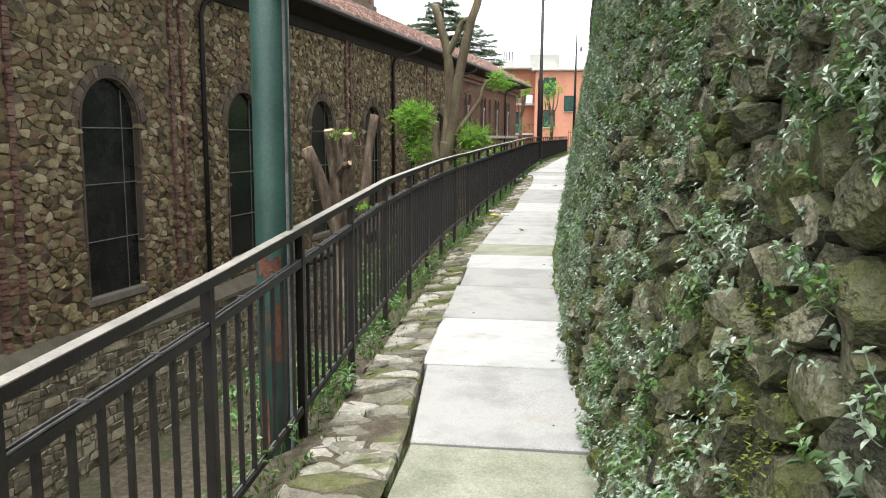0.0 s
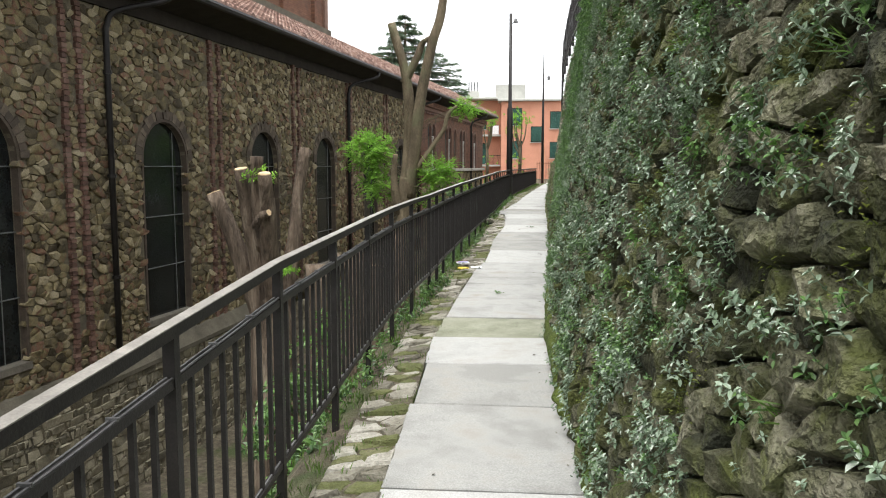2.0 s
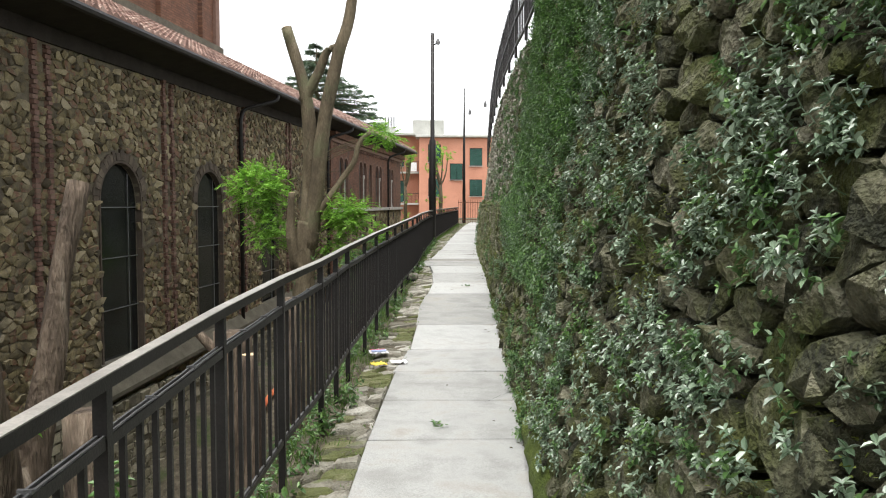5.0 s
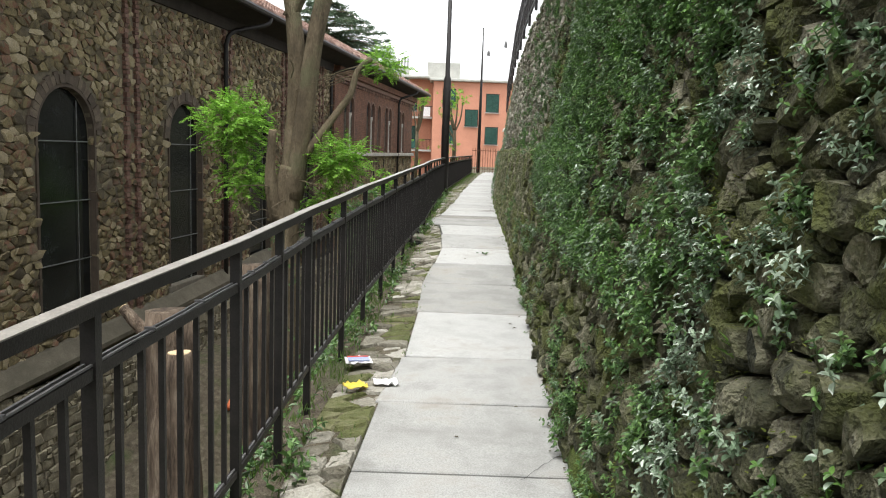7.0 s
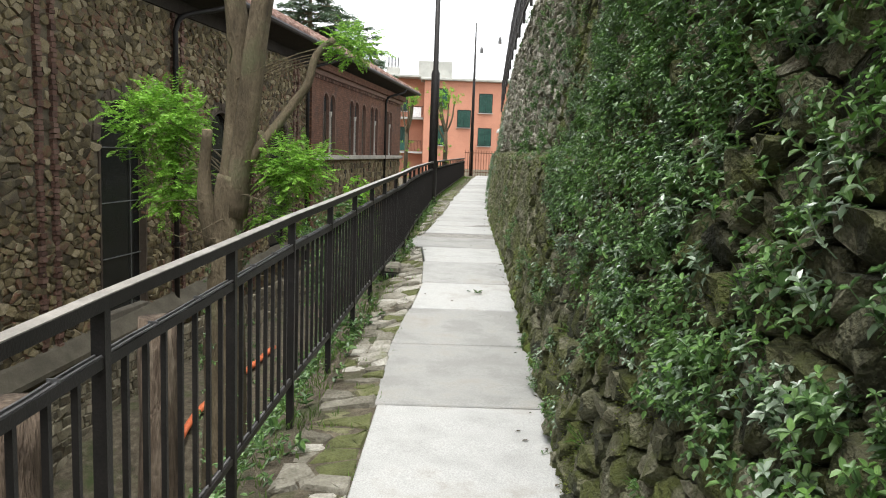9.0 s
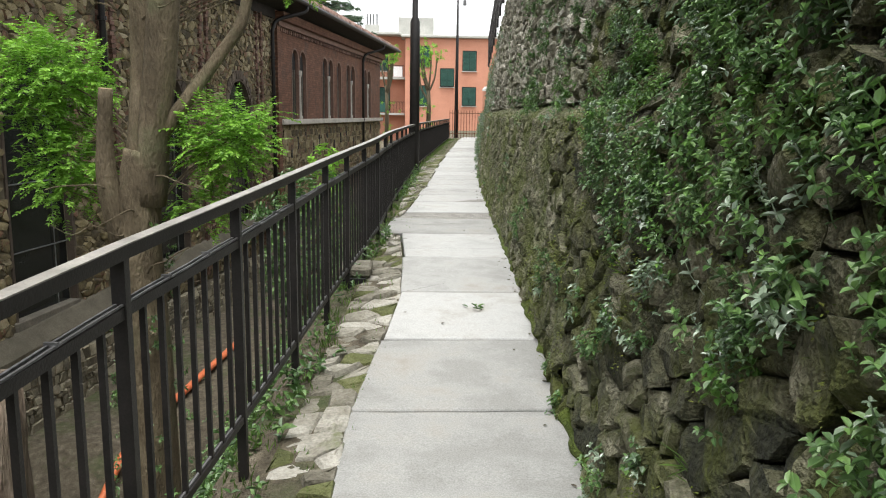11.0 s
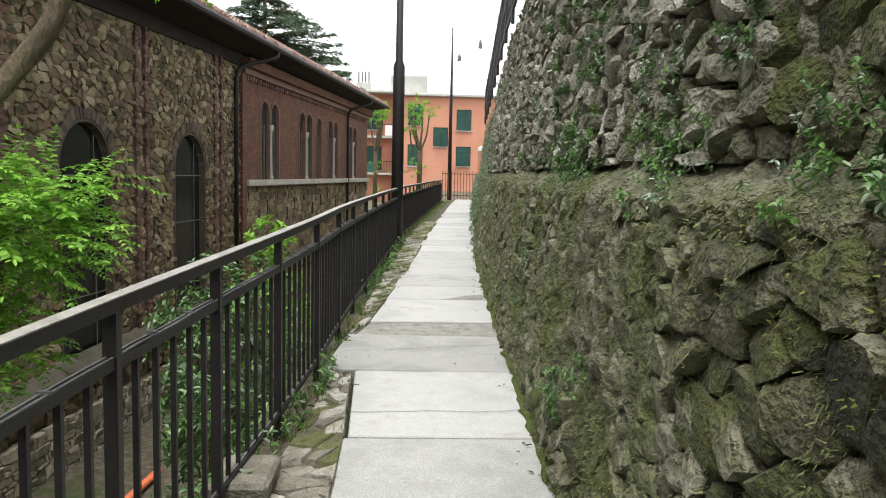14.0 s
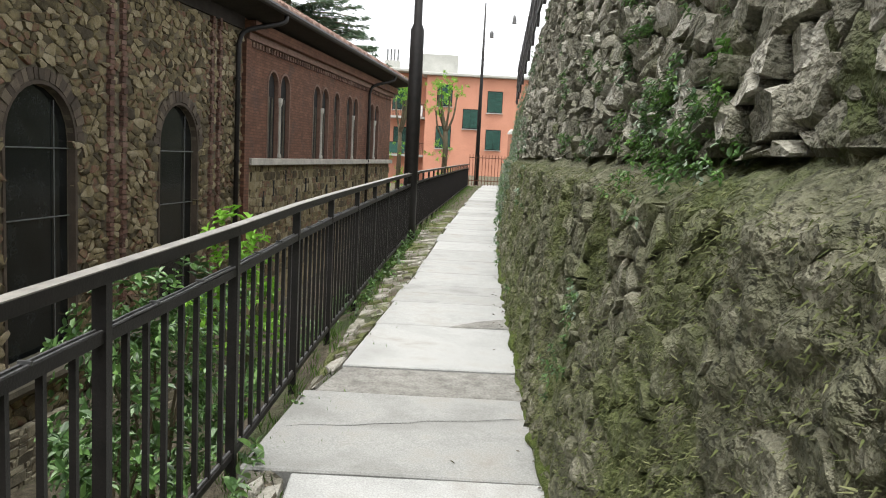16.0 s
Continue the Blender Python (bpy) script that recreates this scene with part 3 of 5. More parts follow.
def boulder(poly, gap, depth, rng, tilt=0.3):
    """A worn rubble stone: the polygon's corners are cut and its front swells unevenly."""
    cut = []
    m = len(poly)
    for k in range(m):
        p, q = poly[k], poly[(k + 1) % m]
        e = rng.uniform(0.1, 0.26)
        if math.hypot(q[0] - p[0], q[1] - p[1]) > 0.035:
            cut.append((p[0] + (q[0] - p[0]) * e, p[1] + (q[1] - p[1]) * e))
            cut.append((q[0] - (q[0] - p[0]) * e, q[1] - (q[1] - p[1]) * e))
        else:
            cut.append(((p[0] + q[0]) / 2, (p[1] + q[1]) / 2))
    n = len(cut)
    cu, cv = sum(p[0] for p in cut) / n, sum(p[1] for p in cut) / n
    size = max(max(abs(p[0] - cu), abs(p[1] - cv)) for p in cut)
    f0 = max(0.55, 1 - gap / max(size, 0.03))
    tu, tv = rng.uniform(-tilt, tilt), rng.uniform(-tilt, tilt)
    off = rng.uniform(0, 50)
    ou, ov = rng.uniform(-0.15, 0.15), rng.uniform(-0.15, 0.15)
    verts = []
    for r, (sc, d) in enumerate(((f0, -0.06), (f0 * 0.99, depth * 0.45), (f0 * 0.83, depth * 0.95))):
        for u, v in cut:
            a, b = (u - cu) * sc, (v - cv) * sc
            if r:
                k = 1 + 0.16 * noise.noise((u * 16 + off, v * 16, r))
                a, b = a * k, b * k
            if r == 2:
                a, b = a + ou * size, b + ov * size
            bump = 0.45 * depth * noise.noise((u * 13, v * 13 + off, 3.0 * r)) if r else 0
            verts.append((cu + a, cv + b, d + bump + ((tu * a + tv * b) * 0.6 if r else 0)))
    verts.append((cu + ou * size, cv + ov * size, depth * rng.uniform(0.9, 1.12)))
    faces = [(r * n + k, r * n + (k + 1) % n, (r + 1) * n + (k + 1) % n, (r + 1) * n + k) for r in (0, 1) for k in range(n)]
    faces += [(2 * n + k, 2 * n + (k + 1) % n, 3 * n) for k in range(n)]
    return verts, faces, (cu, cv)


def coursed(u0, u1, v0, v1, h, w, seed):
    """Roughly coursed rubble: rows of uneven height and stones of uneven length, as six-sided cells."""
    rng = random.Random(seed)
    out, v, row = [], v0, 0

    def wave(u, r):
        return 0.35 * h * noise.noise((u * 0.9, r * 3.7, seed)) + 0.2 * h * noise.noise((u * 4.0, r * 1.3, seed))
    while v < v1:
        hh = h * rng.choice((0.6, 0.8, 1.0, 1.0, 1.3, 1.6))
        u = u0 + rng.uniform(0, w)
        lean = 0.0
        while u < u1:
            ww = w * rng.choice((0.4, 0.6, 0.8, 1.0, 1.3, 1.7)) * (0.8 + 0.2 * hh / h)
            nxt = rng.uniform(-0.03, 0.03)
            lo, hi = row, row + 1
            if hh > 1.2 * h and ww < 0.9 * w and rng.random() < 0.5:
                mid = rng.uniform(0.4, 0.6)
                bands = ((0, mid), (mid, 1))
            else:
                bands = ((0, 1),)
            for a, b in bands:
                def z(uu, f):
                    return v + hh * f + (1 - f) * wave(uu, lo) + f * wave(uu, hi)
                c = [(u - lean + 2 * lean * a, z(u, a)), (u + ww / 2, z(u + ww / 2, a) + rng.uniform(-0.012, 0.004)), (u + ww - nxt + 2 * nxt * a, z(u + ww, a)),
                     (u + ww - nxt + 2 * nxt * b, z(u + ww, b)), (u + ww / 2, z(u + ww / 2, b) + rng.uniform(-0.004, 0.012)), (u - lean + 2 * lean * b, z(u, b))]
                out.append([(p + rng.uniform(-0.012, 0.012), q + rng.uniform(-0.01, 0.01)) for p, q in c])
            u += ww
            lean = nxt
        v += hh
        row += 1
    return out


def bounded(polys, lo, hi):
    """Cells kept between two heights."""
    return [[(u, min(max(v, lo), hi)) for u, v in p] for p in polys if max(v for _, v in p) > lo + 0.03 and min(v for _, v in p) < hi - 0.03]


def lay_stones(polys, place, keep, gap, depth, tilt, parent, mats, single, seed, label_joined, cap=300, shape=stone):
    """Stones on a surface: those for which single() holds are parts of their own, the rest one joined part."""
    rng = random.Random(seed)
    vs, fs, count = [], [], 0
    for poly in polys:
        n = len(poly)
        cu, cv = sum(p[0] for p in poly) / n, sum(p[1] for p in poly) / n
        if not keep(cu, cv):
            continue
        d = depth * rng.uniform(0.45, 1.35)
        v, f, c = shape(poly, gap, d, rng, tilt)
        w = [place(*p) for p in v]
        if single(cu, cv) and count < cap:
            mesh_part("stone", w, f, mats[1], parent, "", "worn" if shape is boulder else "chipped")
            count += 1
        else:
            base = len(vs)
            vs += w
            fs += [tuple(base + k for k in q) for q in f]
    ob = mesh_part("stones", vs, fs, mats[0], parent, label_joined, "worn" if shape is boulder else "chipped")
    ob["kind"] = "stuff"


def wall_place(y, z, d):
    return (wall_x(y, z) - d + 0.01, y, z)


def in_wall(y, z):
    return ground_z(y) - 0.05 < z < wall_top(y) - 0.02


def rubble_here(y, z):
    """Open rubble gives way to mortared stone along the walk; the upper part stays open."""
    if not in_wall(y, z) or (y > 17.6 and 1.62 < z < 1.76):
        return False
    if z > 1.7:
        return y < 19.9 + 0.7 * noise.noise((z * 1.7, 3, 1))
    return y < 18.7 or 1.2 * noise.noise((y * 1.4, z * 1.8, 5)) + 0.35 * (z - 0.9) > y - 19.7


lay_stones(voronoi(16.3, 22.0, -0.2, 4.7, 0.175, 0.105, 0.48, 0.3, 17), wall_place, rubble_here, 0.007, 0.05, 0.4, wall_right,
           (RUBBLE, RUBBLE_ONE), lambda y, z: False, 25, "mossy rubble stones towards the mortared wall", 300, boulder)
lay_stones(voronoi(-1.0, 16.4, -0.2, 4.7, 0.14, 0.1, 0.47, 0.28, 3), wall_place, rubble_here, 0.009, 0.07, 0.45, wall_right,
           (RUBBLE, RUBBLE_ONE), lambda y, z: 3 < y < 10.5 and z < 2.6, 5, "mossy rubble stones", 300, boulder)
lay_stones(bounded(voronoi(18.6, 34, -0.1, 1.75, 0.12, 0.08, 0.47, 0.35, 4), -0.2, 1.655), wall_place, lambda y, z: in_wall(y, z) and not rubble_here(y, z) and noise.noise((y * 1.6, z * 1.9, 2)) > -0.3,
           0.005, 0.03, 0.4, wall_far, (SET_STONE, SET_STONE), lambda y, z: 20.5 < y < 25, 6, "small stones bedded in mossy mortar", 150, boulder)
lay_stones(bounded(voronoi(18.8, 27, 0.0, 0.95, 0.13, 0.075, 0.47, 0.3, 9), -0.2, 1.655), wall_place,
           lambda y, z: in_wall(y, z) and not rubble_here(y, z) and z - ground_z(y) < 0.27 + 0.4 * noise.noise((y * 0.9, 2, 7)) - 0.1 * max(0, y - 22), 0.008, 0.04, 0.4, wall_far, (SET_STONE, RUBBLE_ONE), lambda y, z: True, 19,
           "pale stones bared along the foot of the wall", 150, boulder)
lay_stones(bounded(voronoi(18.6, 36, 1.72, 4.5, 0.155, 0.095, 0.49, 0.38, 7), 1.785, 5), wall_place, lambda y, z: in_wall(y, z) and not rubble_here(y, z), 0.010, 0.06, 0.45, wall_far,
           (RUBBLE_PALE, RUBBLE_PALE_ONE), lambda y, z: 20 < y < 24, 8, "rubble stones of the upper wall", 150, boulder)


# moss along the foot of the wall
def build_foot_moss():
    vs, fs, n = [], [], 7
    ys = np.arange(2, 34, 0.08)
    for y in ys:
        h = max(0.03, 0.2 + 0.3 * noise.noise((y * 0.8, 1, 3)) + 0.1 * noise.noise((y * 3, 1, 3)) + float(np.interp(y, [7.5, 8.5, 10, 13, 15, 17, 19], [0, 0.2, 0.16, 0.12, 0, 0, -0.12])))
        for k in range(n):
            z = ground_z(y) - 0.02 + h * k / (n - 1)
            puff = (0.085 + float(np.interp(y, [7, 8.2, 11.5, 14], [0, 0.075, 0.06, 0])) + 0.05 * noise.noise((y * 5, z * 6, 1))) * math.sin(math.pi * (0.25 + 0.75 * k / (n - 1)))
            vs.append((wall_x(y, z) + 0.045 - puff, y, z))
    for j in range(len(ys) - 1):
        for k in range(n - 1):
            a = j * n + k
            fs.append((a, a + 1, a + n + 1, a + n))
    ob = mesh_part("foot_moss", vs, fs, MOSS, None, "", True)
    tagged(ob, "green cushion moss along the foot of the wall", "moss", kind="stuff")


build_foot_moss()


# ---- church details ----
STRIPS = [10.8, 15.28, 19.93, 24.38, 28.75, 32.92, 36.65]
STRIP_OFF = 0.185


def clear_of_openings(s, z):
    for u in WINDOWS:
        if abs(s - u) < W_HALF + 0.28:
            top = W_TOP - W_HALF
            if (W_SILL - 0.2 < z < top and abs(s - u) < W_HALF + 0.07) or (z >= top and math.hypot(s - u, z - top) < W_HALF + 0.27):
                return False
    for c in STRIPS:
        if min(abs(s - c + STRIP_OFF), abs(s - c - STRIP_OFF)) < 0.085:
            return False
    return True


def church_place(s, z, d):
    return (d, s, z)


lay_stones(voronoi(10.8, 38.2, -2.15, 4.4, 0.17, 0.105, 0.49, 0.27, 11), church_place, lambda s, z: s < 38.05 and z < 4.27 and clear_of_openings(s, z),
           0.006, 0.04, 0.3, church_wall, (CHURCH_STONE, CHURCH_STONE_ONE), lambda s, z: 14 < s < 19.5 and -1 < z < 2.6, 12, "mixed ochre, grey and red rubble stones", 300, boulder)
lower = [o for o in CH.children if o.name.startswith("lower_wall")][0]
lay_stones(coursed(6, 38.1, -4.6, -2.2, 0.125, 0.22, 13), lambda s, z, d: (0.22 + d, s, z), lambda s, z: s < 38.05 and z < ledge_z(s) - 0.12 and z < -2.2,
           0.014, 0.03, 0.3, lower, (CHURCH_LOWER, CHURCH_LOWER), lambda s, z: False, 14, "rough rubble of the lower wall")
# upper wing base: rough blocks and bricks
base_wall = [o for o in CH.children if o.name.startswith("wing_base")][0]
lay_stones(coursed(38.1, 55, -1.6, 1.28, 0.14, 0.3, 15), church_place, lambda s, z: z < 1.24 and 38.2 < s < 54.9,
           0.012, 0.02, 0.2, base_wall, (CHURCH_STONE, CHURCH_STONE_ONE), lambda s, z: False, 16, "rough coursed blocks")


def build_strips():
    rng = random.Random(21)
    for c in STRIPS:
        for off in (-STRIP_OFF, STRIP_OFF):
            bm = bmesh.new()
            z = -2.1
            while z < 4.28:
                h = rng.uniform(0.055, 0.085)
                w = rng.uniform(0.05, 0.075)
                add_box(bm, -0.03, rng.uniform(0.045, 0.085), c + off - w, c + off + w, z, z + h)
                z += h + 0.014
            ob = part("brick_strip", bm, BRICK, CH, "vertical strip of dark red bricks")
            ob["kind"] = "stuff"


build_strips()


def build_ledge():
    """A sloping cement ledge that runs along the church under its windows."""
    ss = [-2 + i for i in range(41)]
    ss[-1] = 38.1
    bm = bmesh.new()
    rows = []
    for s in ss:
        z = ledge_z(s) + 0.02 * noise.noise((s, 0, 0))
        rows.append([bm.verts.new(p) for p in ((-0.02, s, z + 0.12), (0.08, s, z + 0.08), (0.27, s, z - 0.14), (0.27, s, z - 0.22), (-0.02, s, z - 0.45))])
    for a, b in zip(rows, rows[1:]):
        for k in range(5):
            bm.faces.new((a[k], a[(k + 1) % 5], b[(k + 1) % 5], b[k]))
    bm.faces.new(rows[0]), bm.faces.new(rows[-1][::-1])
    bmesh.ops.recalc_face_normals(bm, faces=bm.faces)
    part("ledge", bm, CEMENT, CH, "stained sloping cement ledge")


build_ledge()


def ring(uc, half, z0, zt, width, x0, x1, mat, name, parent, label=""):
    """A band round an arched opening."""
    inner, outer = arch_line(uc, half, z0, zt, 14), arch_line(uc, half + width, z0, zt + width, 14)
    bm = bmesh.new()
    grid = [[bm.verts.new((x, u, z)) for u, z in line] for x, line in ((x0, inner), (x1, inner), (x1, outer), (x0, outer))]
    for k in range(len(inner) - 1):
        for r in range(3):
            bm.faces.new((grid[r][k], grid[r][k + 1], grid[r + 1][k + 1], grid[r + 1][k]))
    bmesh.ops.recalc_face_normals(bm, faces=bm.faces)
    return part(name, bm, mat, parent, label)


def arch_stones(uc, parent):
    """Wedge-shaped stones set round the head of a window."""
    rng = random.Random(int(uc * 10))
    bm = bmesh.new()
    zc, n = W_TOP - W_HALF, 23
    cuts = [math.pi * (k + (rng.uniform(-0.2, 0.2) if 0 < k < n else 0)) / n for k in range(n + 1)]
    for a, b in zip(cuts, cuts[1:]):
        r0, r1, d = W_HALF + 0.05, W_HALF + rng.uniform(0.19, 0.26), rng.uniform(0.022, 0.05)
        g = 0.008
        ring_ = [(r0, a + g / 2), (r1, a + g * 0.4), (r1, b - g * 0.4), (r0, b - g / 2)]
        lo = [bm.verts.new((-0.03, uc + r * math.cos(w), zc + r * math.sin(w))) for r, w in ring_]
        hi = [bm.verts.new((d + rng.uniform(-0.006, 0.006), uc + r * math.cos(w), zc + r * math.sin(w))) for r, w in ring_]
        bm.faces.new(hi)
        for k in range(4):
            bm.faces.new((lo[k], lo[(k + 1) % 4], hi[(k + 1) % 4], hi[k]))
    bmesh.ops.recalc_face_normals(bm, faces=bm.faces)
    part("arch_stones", bm, VOUSSOIR, parent, "brown wedge-shaped arch stones")


def church_window(uc):
    w = new("window")
    w.parent = CH
    w["label"] = "tall round-arched church window with dark leaded glass"
    bm = bmesh.new()
    bm.faces.new([bm.verts.new((-0.1, u, z)) for u, z in arch_line(uc, W_HALF - 0.015, W_SILL, W_TOP - 0.015)])
    r = bmesh.ops.extrude_face_region(bm, geom=bm.faces[:])
    for v in [g for g in r["geom"] if isinstance(g, bmesh.types.BMVert)]:
        v.co.x -= 0.02
    bmesh.ops.recalc_face_normals(bm, faces=bm.faces)
    part("pane", bm, GLASS, w)
    ring(uc, W_HALF - 0.005, W_SILL, W_TOP - 0.005, 0.05, -0.09, 0.03, SURROUND, "surround", w, "brown rendered reveal")
    arch_stones(uc, w)
    part("sill", box(-0.34, 0.045, uc - W_HALF - 0.08, uc + W_HALF + 0.08, W_SILL - 0.14, W_SILL + 0.015, 0.02), SILL, w)
    for z in (-0.43, 0.58, 1.57):
        half = W_HALF if z < W_TOP - W_HALF else math.sqrt(max(0.01, W_HALF ** 2 - (z - W_TOP + W_HALF) ** 2))
        part("crossbar", tube([(-0.08, uc - half, z), (-0.08, uc + half, z)], [0.011, 0.011], 6), LEAD, w)
    for o in (0.4,):
        part("upright", tube([(-0.075, uc + o, W_SILL), (-0.075, uc + o, W_TOP - 0.2)], [0.009, 0.009], 6), LEAD, w)


for u in WINDOWS[1:]:
    church_window(u)


def downpipe(s, z0):
    pts = bezier_path([(0.92, s + 0.8, 4.7), (0.84, s + 0.7, 4.52), (0.24, s + 0.12, 4.25), (0.12, s, 3.95)], 5) + [Vector((0.12, s, z0))]
    d = part("downpipe", tube(pts, [0.055] * len(pts), 10), IRON, CH, "dark metal downpipe", True)
    for z in (3.2, 1.4, -0.4):
        part("bracket", tube([(0.12, s, z - 0.03), (0.12, s, z + 0.03)], [0.078, 0.078], 10), IRON, d)


for s, z0 in ((16.1, -4.2), (28.5, -3.4), (37.62, -3.0), (50.3, -1)):
    downpipe(s, z0)


def wing_details():
    for uc, half, zs, zt in WING_OPEN:
        w = new("window")
        w.parent = CH
        w["label"] = "narrow dark lancet window in the brick wing"
        bm = bmesh.new()
        bm.faces.new([bm.verts.new((-0.09, u, z)) for u, z in arch_line(uc, half - 0.01, zs, zt - 0.01, 8)])
        r = bmesh.ops.extrude_face_region(bm, geom=bm.faces[:])
        for v in [g for g in r["geom"] if isinstance(g, bmesh.types.BMVert)]:
            v.co.x -= 0.02
        bmesh.ops.recalc_face_normals(bm, faces=bm.faces)
        part("pane", bm, DARK, w)
        for o in (-0.12, 0.12):
            part("mullion", bar((-0.065, uc + o, zs), (-0.065, uc + o, zt - 0.62), 0.035, 0.035), SILL, w, "pale window mullion")
        ring(uc, half - 0.004, zs, zt - 0.004, 0.06, -0.08, 0.02, BRICK, "brick_arch", w)
    for c in WING_PAIRS:
        bm = bmesh.new()
        add_tube(bm, [(0.03, c, 1.46), (0.03, c, 1.54), (0.03, c, 1.6), (0.03, c, 2.78), (0.03, c, 2.86), (0.03, c, 3.0)], [0.075, 0.075, 0.042, 0.038, 0.07, 0.08], 12)
        part("colonette", bm, STONE_TRIM, CH, "slim pale stone column between lancets", True)
    bm = bmesh.new()
    s = 38.4
    while s < 54.8:
        add_box(bm, 0.0, 0.07, s, s + 0.11, 4.02, 4.14)
        s += 0.2
    ob = part("dentils", bm, BRICK, CH, "row of small brick dentils")
    ob["kind"] = "stuff"
    part("cornice", box(0.002, 0.14, 38.2, 55.0, 4.15, 4.30), BRICK, CH)
    part("upper_cornice", box(0.002, 0.28, 38.2, 55.0, 4.305, 4.55), BRICK_WALL, CH)
    part("corner_pier", box(0.002, 0.10, 38.12, 38.42, -2.5, 4.14), BRICK_WALL, CH)
    for i, s in enumerate((39.6, 40.3, 41.2, 42.2, 43.0, 44.1, 45.2, 46.3, 47.3, 48.6, 50.9, 52.4)):
        z = 0.45 + 0.25 * (i % 3)
        part("vent_slit", box(0.0, 0.035, s - 0.05, s + 0.05, z - 0.2, z + 0.2), DARK, CH)


wing_details()
# dark strip that paints the eaves' shadow on the wall top
part("eave_shade_band", box(0.002, 0.06, -2.0, 38.1, 4.32, 4.6), EAVE_SHADE, CH, "band under the eaves, coloured dark for their shade")
part("buttress_corner", box(-2.15, -2.05, 32.1, 32.4, 6.7, 11.5), BRICK, CH)
for s in (9, 13, 17, 21, 25, 28.6, 31.3):
    part("pilaster", box(-2.148, -2.02, s - 0.3, s + 0.3, 6.5, 11.5), BRICK_WALL, CH, "brick pilaster on the nave wall")
part("flashing", box(-2.145, -1.95, -2.0, 32.45, 6.3, 6.68), CEMENT, CH, "cement flashing above the roof tiles")


# ---- path slabs ----
JOINTS = [-5.2, -3.9, -2.6, -1.3, 0.0, 1.2, 2.45, 3.83, 5.22, 6.6, 8.02, 9.14, 10.14, 11.06, 12.2, 13.25, 14.33, 15.4, 16.95, 18.45, 19.54,
          20.64, 21.9, 23.2, 24.31, 24.83, 26.1, 27.1, 28.08, 29.0]
while JOINTS[-1] < 60:
    JOINTS.append(JOINTS[-1] + 1.15)


def build_path():
    pv = thing("pavement", "narrow path of large pale worn stone slabs", "pavement", kind="structure")
    rng = random.Random(4)
    for y0, y1 in zip(JOINTS, JOINTS[1:]):
        mossy = abs(y0 - 2.45) < 0.1 or abs(y0 - 10.14) < 0.1 or y0 == 24.31
        bm = bmesh.new()
        jut = rng.uniform(-0.015, 0.045)
        lift = 0.0 if not mossy else -0.008
        lo, hi = [], []
        n = 5
        for i in range(n + 1):
            f = i / n
            for k, (yy, row) in enumerate(((y0 + 0.013, lo), (y1 - 0.013, hi))):
                xa, xb = left_x(yy) - jut + 0.02 * noise.noise((yy * 3, 0, 1)), right_x(yy) + 0.05
                row.append(bm.verts.new((xa + (xb - xa) * f, yy + 0.012 * noise.noise((f * 5, yy, k * 9)), ground_z(yy) + lift)))
        face = bm.faces.new(lo + hi[::-1])
        r = bmesh.ops.extrude_face_region(bm, geom=[face])
        for v in [g for g in r["geom"] if isinstance(g, bmesh.types.BMVert)]:
            v.co.z -= 0.11
        tilt = rng.uniform(-0.006, 0.006)
        cx = (left_x(y0) + right_x(y0)) / 2
        for v in bm.verts:
            v.co.z += (v.co.x - cx) * tilt
        bmesh.ops.recalc_face_normals(bm, faces=bm.faces)
        top = [e for e in bm.edges if all(v.co.z > ground_z(v.co.y) - 0.06 for v in e.verts)]
        bmesh.ops.bevel(bm, geom=top, offset=0.008, segments=1, affect="EDGES")
        part("slab", bm, ROUGH_CEMENT if y0 == 24.31 else MOSSY_CEMENT if mossy else SLAB, pv, "rough cement strip" if mossy else "")
    # a split slab with a dark sunken wedge
    bm = bmesh.new()
    bm.faces.new([bm.verts.new((x, y, ground_z(y) + 0.004)) for x, y in ((0.45, 26.06), (0.98, 26.08), (0.99, 26.5), (0.7, 26.32))])
    part("sunken_wedge", bm, ROUGH_CEMENT, pv, "dark triangular patch where a slab broke")
    # cracks across single slabs
    for k, (y0, y1, fa, fb) in enumerate(((23.72, 23.98, 0.02, 0.98), (20.62, 20.9, 0.0, 0.35), (13.2, 13.6, 0.75, 1.0), (22.3, 22.34, 0.0, 1.0), (27.6, 27.55, 0.1, 1.0))):
        bm = bmesh.new()
        prev = None
        for i in range(15):
            f = fa + (fb - fa) * i / 14
            y = y0 + (y1 - y0) * i / 14 + 0.03 * noise.noise((i * 0.4, k * 3.1, 0)) + 0.016 * noise.noise((i * 1.7, k, 5))
            x = left_x(y) + (right_x(y) - left_x(y)) * f
            w = 0.0025 + 0.002 * noise.noise((i * 0.9, k, 2))
            cur = [bm.verts.new((x, y + s * w, ground_z(y) + 0.0035)) for s in (-1, 1)]
            if prev:
                bm.faces.new((prev[0], cur[0], cur[1], prev[1]))
            prev = cur
        part("crack", bm, DARK, pv, "thin dark crack in a slab")


build_path()


